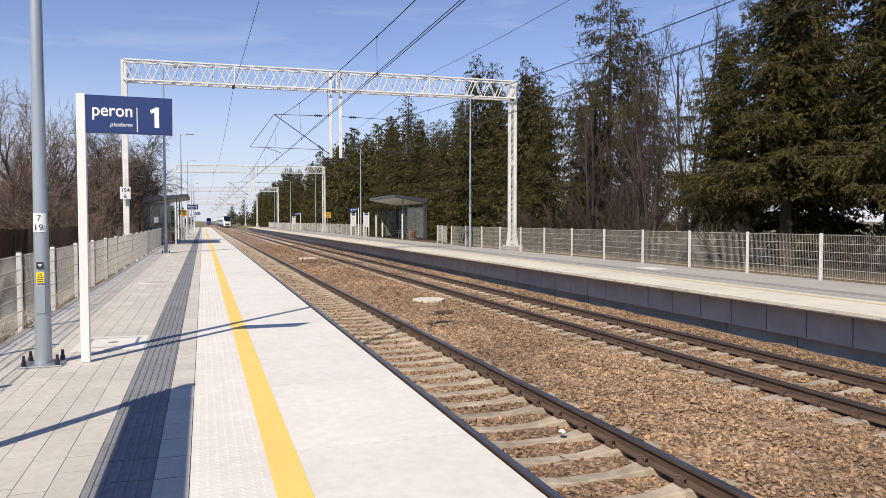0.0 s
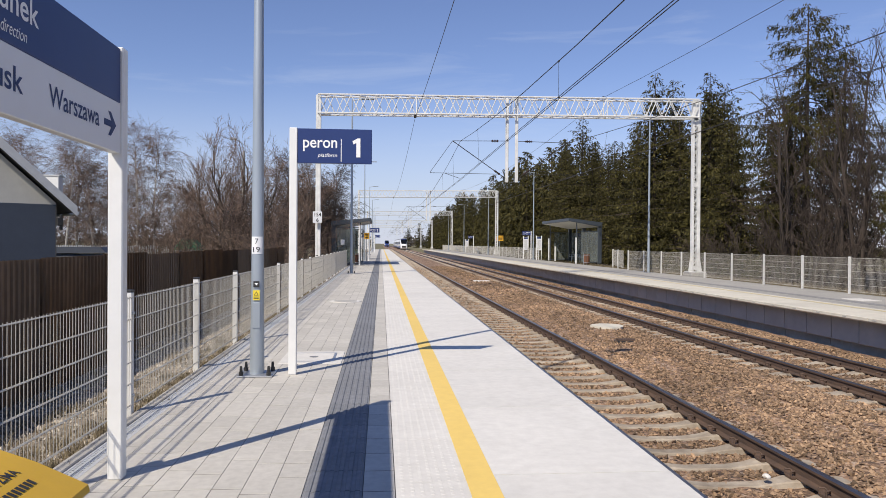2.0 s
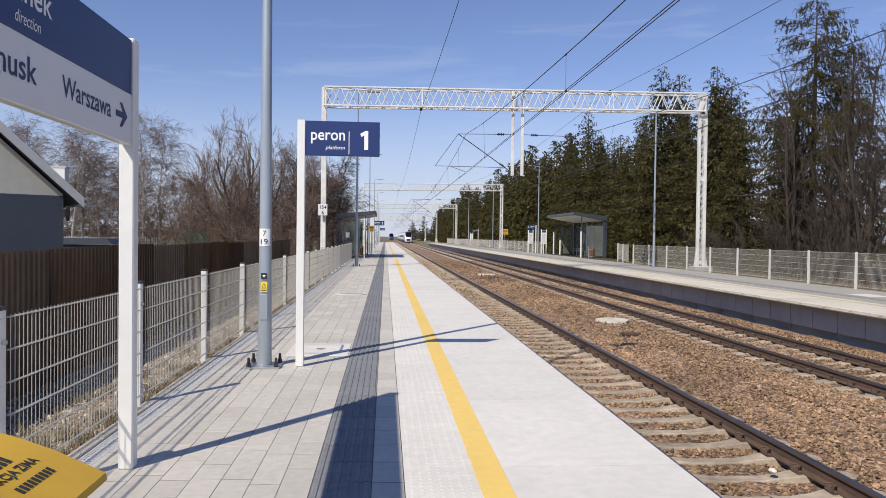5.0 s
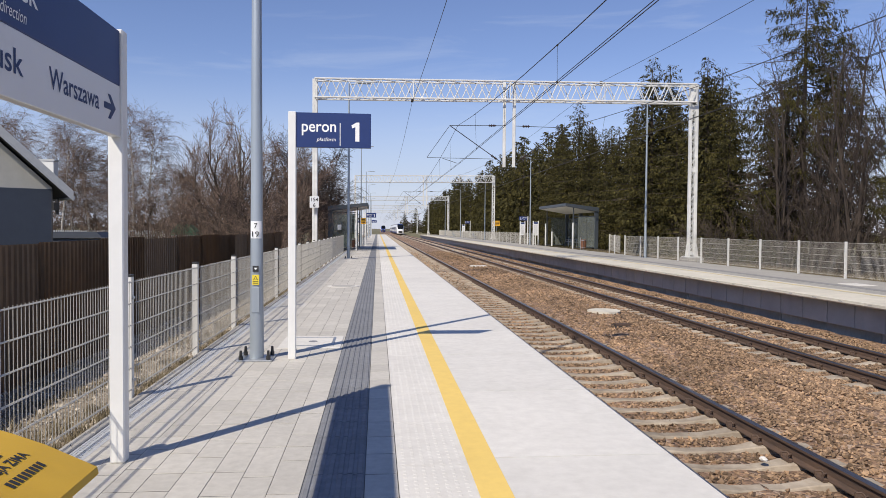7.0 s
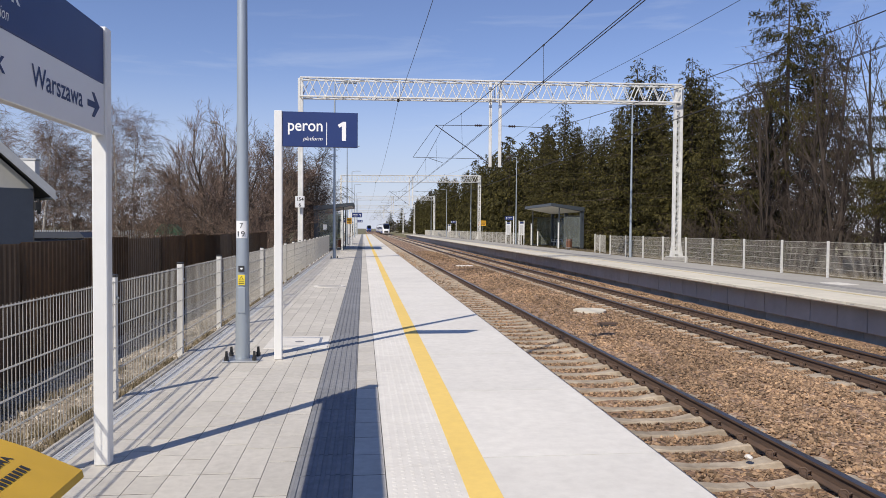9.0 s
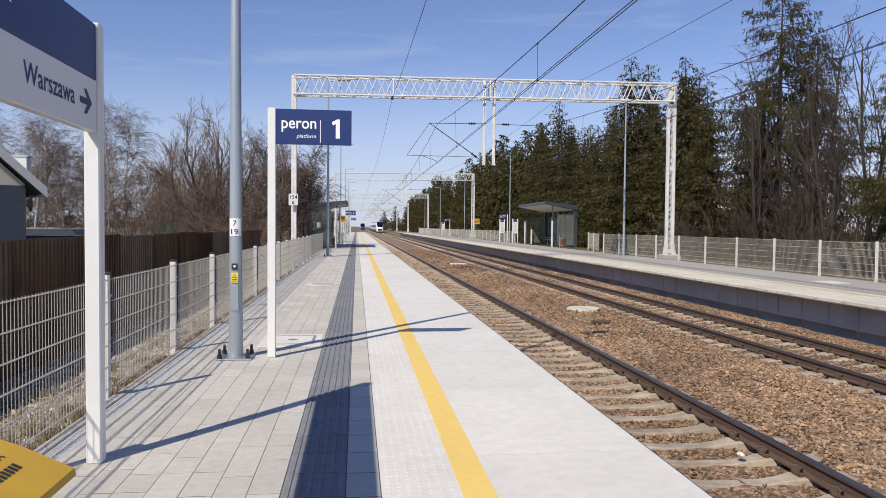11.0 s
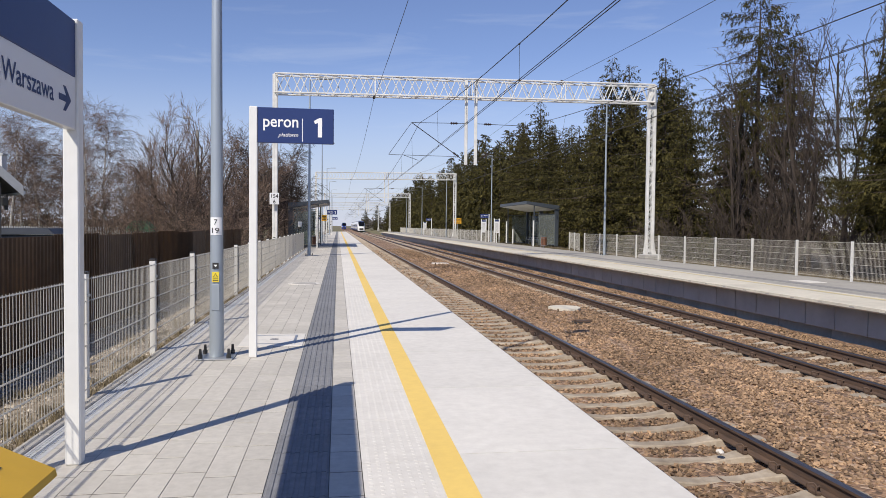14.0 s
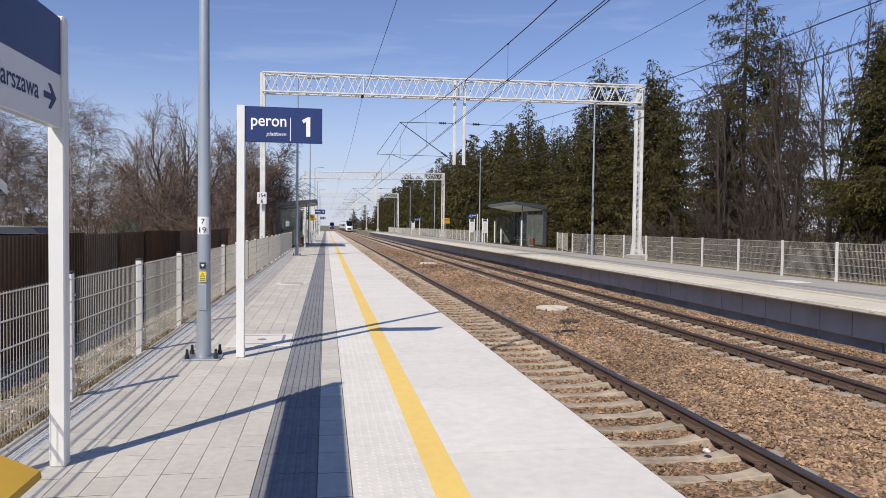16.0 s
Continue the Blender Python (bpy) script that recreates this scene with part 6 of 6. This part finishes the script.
def train(name, label, x, y, cars, white, car_len=18.4):
    g = thing(name, label, "train", (x, y, RAIL_Z))
    paint = M["train_white"] if white else M["train_blue"]
    for c in range(cars):
        y0, y1 = c * car_len + 0.15, (c + 1) * car_len - 0.15
        body = NOSE + [(y1, 1.43, 4.02, 0.45)] if c == 0 else [(y0, 1.43, 4.02, 0.45), (y1, 1.43, 4.02, 0.45)]
        b = part("car_body", lathe_body(body, 0), paint, g, "white painted rail car" if white else "dark blue rail car")
        smooth(b, 35)
        bm = bmesh.new()
        box(bm, -1.445, 1.445, y0 + (5.0 if c == 0 else 0.6), y1 - 0.5, 1.95, 2.85)
        part("window_band", bm, M["train_glass"], b, "dark window band")
        bm = bmesh.new()
        box(bm, -1.448, 1.448, y0 + (2.4 if c == 0 else 0.1), y1 - 0.1, 0.5, 1.15)
        part("skirt_stripe", bm, M["train_blue"], b, "blue lower stripe")
        for yy in (y0 + car_len * 0.3, y0 + car_len * 0.72):
            bm = bmesh.new()
            box(bm, -1.455, 1.455, yy - 0.65, yy + 0.65, 0.75, 2.95)
            part("door", bm, M["train_white"], b, "white passenger door")
            bm = bmesh.new()
            box(bm, -1.462, 1.462, yy - 0.42, yy + 0.42, 1.7, 2.8)
            part("door_window", bm, M["train_glass"], b)
        bm = bmesh.new()
        box(bm, -1.0, 1.0, y0 + (5.5 if c == 0 else 1.5), y1 - 2.0, 3.98, 4.22, 0.08)
        part("roof_box", bm, M["roof_grey"], b, "grey roof equipment box")
        for yy in ((y0 + 3.4) if c == 0 else y0 + 0.2, y1 - 2.6):
            bm = bmesh.new()
            box(bm, -1.1, 1.1, yy - 1.1, yy + 1.3, 0.3, 0.62, 0.05)
            for ya in (-0.75, 0.85):
                for s in (-1, 1):
                    rod(bm, (s * 0.7, yy + ya, 0.42), (s * 0.82, yy + ya, 0.42), 0.42, n=16)
            part("bogie", bm, M["train_dark"], g, "dark bogie with steel wheels")
        if c < cars - 1:
            bm = bmesh.new()
            box(bm, -1.2, 1.2, y1, y1 + 0.3, 0.7, 3.7)
            part("gangway", bm, M["train_dark"], g, "dark gangway bellows")
    # cab front
    bm = bmesh.new()
    vs = []
    for yy, w, z in ((0.36, 0.92, 2.1), (0.58, 1.02, 2.42), (1.3, 1.15, 3.08), (2.1, 1.15, 3.62), (2.7, 1.0, 3.86)):
        vs.append([bm.verts.new((-w, yy - 0.06, z)), bm.verts.new((w, yy - 0.06, z))])
    for a, b in zip(vs, vs[1:]):
        bm.faces.new((a[0], a[1], b[1], b[0]))
    bmesh.ops.solidify(bm, geom=list(bm.faces), thickness=0.05)
    part("windscreen", bm, M["train_glass"], g, "dark raked windscreen")
    bm = bmesh.new()
    vs = []
    for yy, w, z in ((2.05, 1.12, 3.55), (2.75, 1.12, 3.82), (3.6, 1.0, 3.99), (4.6, 0.8, 4.06)):
        vs.append([bm.verts.new((-w, yy, z + 0.02)), bm.verts.new((0, yy, z + 0.08)), bm.verts.new((w, yy, z + 0.02))])
    for a, b in zip(vs, vs[1:]):
        for k in range(2):
            bm.faces.new((a[k], a[k + 1], b[k + 1], b[k]))
    bmesh.ops.solidify(bm, geom=list(bm.faces), thickness=0.03)
    part("roof_cowl", bm, M["train_blue"], g, "blue roof cowl over the cab")
    bm = bmesh.new()
    box(bm, -0.78, 0.78, -0.06, 0.2, 0.6, 1.4, 0.08)
    part("coupler_recess", bm, M["train_dark"], g, "black coupler recess")
    for s in (-1, 1):
        bm = bmesh.new()
        box(bm, s * 0.98 - 0.14, s * 0.98 + 0.14, 0.1, 0.4, 1.55, 1.78, 0.04)
        part("headlight", bm, M["lamp_glow"], g, "headlight lens")
    return g


train("passenger_train", "white and blue electric passenger train on the far track", AXIS2, 272.0, 8, True)
train("blue_train", "dark blue electric train far down the near track", AXIS1, 455.0, 4, False)

# ---------------- platform pieces ----------------
# ribbed dark guidance tiles
bm = bmesh.new()
box(bm, TAC_L + 0.003, TAC_R - 0.003, 0.003, 0.397, -0.05, 0.0)
for k in range(6):
    x = TAC_L + 0.032 + k * 0.0612
    prism_pts = [(x - 0.019, 0.0), (x + 0.019, 0.0), (x + 0.013, 0.0065), (x - 0.013, 0.0065)]
    prism(bm, prism_pts, 1, 0.006, 0.394)
tile = mesh_of("tactile_tile", bm, M["tactile"])
for k in range(-30, 268):
    part("tactile_tile", tile, None, platform, loc=(0, k * 0.4, 0))
bm = bmesh.new()
box(bm, TAC_L + 0.003, TAC_R - 0.003, 107.2, P_END, -0.05, 0.004)
part("tactile_strip", bm, M["tactile"], platform, "dark ribbed tactile strip")

# dimpled white tiles
def dimple_tile(domes):
    bm = bmesh.new()
    box(bm, JOINT + 0.003, YEL_L, 0.002, 0.998, -0.075, 0.0)
    me = mesh_of("dimpled_tile", bm, M["slab"])
    if not domes:
        return me
    bm = bmesh.new()
    bm.from_mesh(me)
    for i in range(7):
        for j in range(16):
            x, y = JOINT + 0.048 + i * 0.0615, 0.03 + j * 0.0625
            lo = [bm.verts.new((x + 0.016 * math.cos(a), y + 0.016 * math.sin(a), 0.0)) for a in np.arange(6) * math.pi / 3]
            hi = [bm.verts.new((x + 0.010 * math.cos(a), y + 0.010 * math.sin(a), 0.0019)) for a in np.arange(6) * math.pi / 3]
            for k in range(6):
                bm.faces.new((lo[k], lo[(k + 1) % 6], hi[(k + 1) % 6], hi[k]))
            bm.faces.new(hi)
    return mesh_of("dimpled_tile", bm, M["slab"])


near_t, far_t = dimple_tile(True), dimple_tile(False)
Y0 = 4.54
for k in range(-16, 178):
    y = Y0 + k
    part("dimpled_tile", near_t if y < 34 else far_t, None, platform, loc=(0, y, 0))
# broad edge slabs with a nose
def edge_slab(x0, x1, length, name, material=None, nose=0.13):
    bm = bmesh.new()
    a, b = sorted((x0, x1))
    s = 1 if x1 > x0 else -1
    prism(bm, [(x0, 0.0), (x1 - s * 0.008, 0.0), (x1, -0.008), (x1, -nose), (x1 - s * 0.03, -nose - 0.03), (x0, -nose - 0.03)], 1, 0.005, length - 0.005)
    return mesh_of(name, bm, material or M["slab"])
es = edge_slab(YEL_L + 0.001, EDGE, 1.96, "edge_slab")
for k in range(-8, 91):
    part("edge_slab", es, None, platform, loc=(0, 4.66 + k * 1.96, 0))
es2 = edge_slab(12.347, EDGE2, 1.96, "edge_slab", M["slab_old"], 0.07)
for k in range(-8, 91):
    part("edge_slab", es2, None, platform2, loc=(0, 4.66 + k * 1.96, 0))
# wall panels under the far edge, and under the near edge
bm = bmesh.new()
box(bm, 10.99, 11.05, 0.012, 0.991, -0.69, -0.103, 0.01)
wp = mesh_of("wall_panel", bm, M["panel_grey"])
for k in range(-24, 168):
    part("wall_panel", wp, None, platform2, loc=(0, 13.33 + k * 1.003, 0))
# low concrete footing set back under the panels
bm = bmesh.new()
box(bm, 0.0, 0.2, 0.01, 1.99, -1.2, -0.70, 0.015)
ft = mesh_of("footing", bm, M["slab_side"])
for k in range(-12, 50):
    part("footing", ft, None, platform2, loc=(11.34 + 0.01 * (k % 3), 12.9 + k * 2.006, 0))
bm = bmesh.new()
box(bm, EDGE - 0.22, EDGE - 0.18, P_START, P_END, -1.15, -0.16)
part("wall_panel", bm, M["panel_grey"], platform)
bm = bmesh.new()
for k in range(140):
    box(bm, EDGE2 - 0.004, EDGE2 + 0.012, 8.3 + k * 0.98, 8.44 + k * 0.98, -0.052, -0.03)
ob = part("lifting_slot", bm, M["kerb"], platform2, "small dark lifting slots in the slab edges")
ob["kind"] = "stuff"

# grey pavers in staggered rows; the nearest are single pieces, the rest one joined part
x = TAC_L
cols = []
while x - 0.19 > DRAIN_R - 0.06:
    cols.append((x - 0.19, x))
    x -= 0.19
cols[-1] = (DRAIN_R, cols[-1][1])
pm = {}
def paver(w, length):
    key = (round(w, 3), length)
    if key not in pm:
        bm = bmesh.new()
        box(bm, 0.0016, w - 0.0016, 0.0055, length - 0.0055, -0.06, 0.0)
        top_e = [e for e in bm.edges if all(v.co.z > -0.001 for v in e.verts)]
        bmesh.ops.bevel(bm, geom=top_e, offset=0.0014, segments=1, affect="EDGES")
        pm[key] = mesh_of("paver", bm, M["paver"])
    return pm[key]


prng = random.Random(31)
count = 0
far_v, far_f = [], []
allp = []
for ci, (a, b) in enumerate([(TAC_R, JOINT)] + cols):
    y = P_START + (0.2 if ci % 2 else 0.0)
    while y < 75:
        length = prng.choice((0.3, 0.4, 0.4, 0.6)) if ci else 0.4
        allp.append((y, a, b, length))
        y += length
allp.sort()
for y, a, b, length in allp:
    if count < 300 and y > 2.6:
        o = part("paver", paver(b - a, length), None, platform, loc=(a, y, prng.uniform(-0.0015, 0.0)))
        count += 1
    else:
        k = len(far_v)
        z1 = 0.0
        e, g = 0.0028, 0.005
        far_v += [(a + e, y + g, -0.03), (b - e, y + g, -0.03), (b - e, y + length - g, -0.03), (a + e, y + length - g, -0.03),
                  (a + e, y + g, z1), (b - e, y + g, z1), (b - e, y + length - g, z1), (a + e, y + length - g, z1)]
        far_f += [(k + 4, k + 5, k + 6, k + 7), (k, k + 1, k + 5, k + 4), (k + 1, k + 2, k + 6, k + 5), (k + 2, k + 3, k + 7, k + 6), (k + 3, k, k + 4, k + 7)]
o = part("paver", raw_mesh("pavers", np.array(far_v), np.array(far_f), M["paver_far"]), None, platform)
o["kind"] = "stuff"
bm = bmesh.new()
box(bm, DRAIN_R, TAC_L, 75.4, P_END, -0.05, 0.0)
box(bm, TAC_R, JOINT, 75.4, P_END, -0.05, 0.0)
part("far_paving", bm, M["paver_far"], platform)
bm = bmesh.new()
box(bm, DRAIN_R + 0.002, TAC_L - 0.002, P_START, 75.4, -0.05, -0.0035)
box(bm, TAC_R + 0.002, JOINT - 0.002, P_START, 75.4, -0.05, -0.0035)
part("joint_sand", bm, M["joint_sand"], platform, "dark sand filling the paver joints")

# sleepers with rail clips
for tr in tracks:
    for k in range(-29, 140):
        y = 5.955 + 0.6 * k
        s = part("sleeper", sleeper_mesh, None, tr, loc=(0, y, SLEEPER_Z + (0.002 if tr == tracks[0] else 0.002)))
        s.rotation_euler = (0, 0, radians(prng.uniform(-0.5, 0.5)))
        if -3 < k < 45:
            for sx in (-1, 1):
                part("rail_clip", clip_mesh, None, s, loc=(sx * 0.7535, 0, 0.028))
    bm = sleeper_bm()
    tmp = mesh_of("tmp", bm, M["sleeper_far"])
    co = np.empty(len(tmp.vertices) * 3)
    tmp.vertices.foreach_get("co", co)
    co = co.reshape(-1, 3)
    quads = np.array([tuple(p.vertices) for p in tmp.polygons if len(p.vertices) == 4])
    n, nv = 360, len(co)
    yy = 5.955 + 0.6 * (140 + np.arange(n))
    v = co[None] + np.stack([np.zeros(n), yy, np.full(n, SLEEPER_Z)], 1)[:, None]
    f = quads[None] + (np.arange(n) * nv)[:, None, None]
    o = part("sleeper", raw_mesh("sleepers", v.reshape(-1, 3), f.reshape(-1, 4), M["sleeper_far"]), None, tr)
    o["kind"] = "stuff"
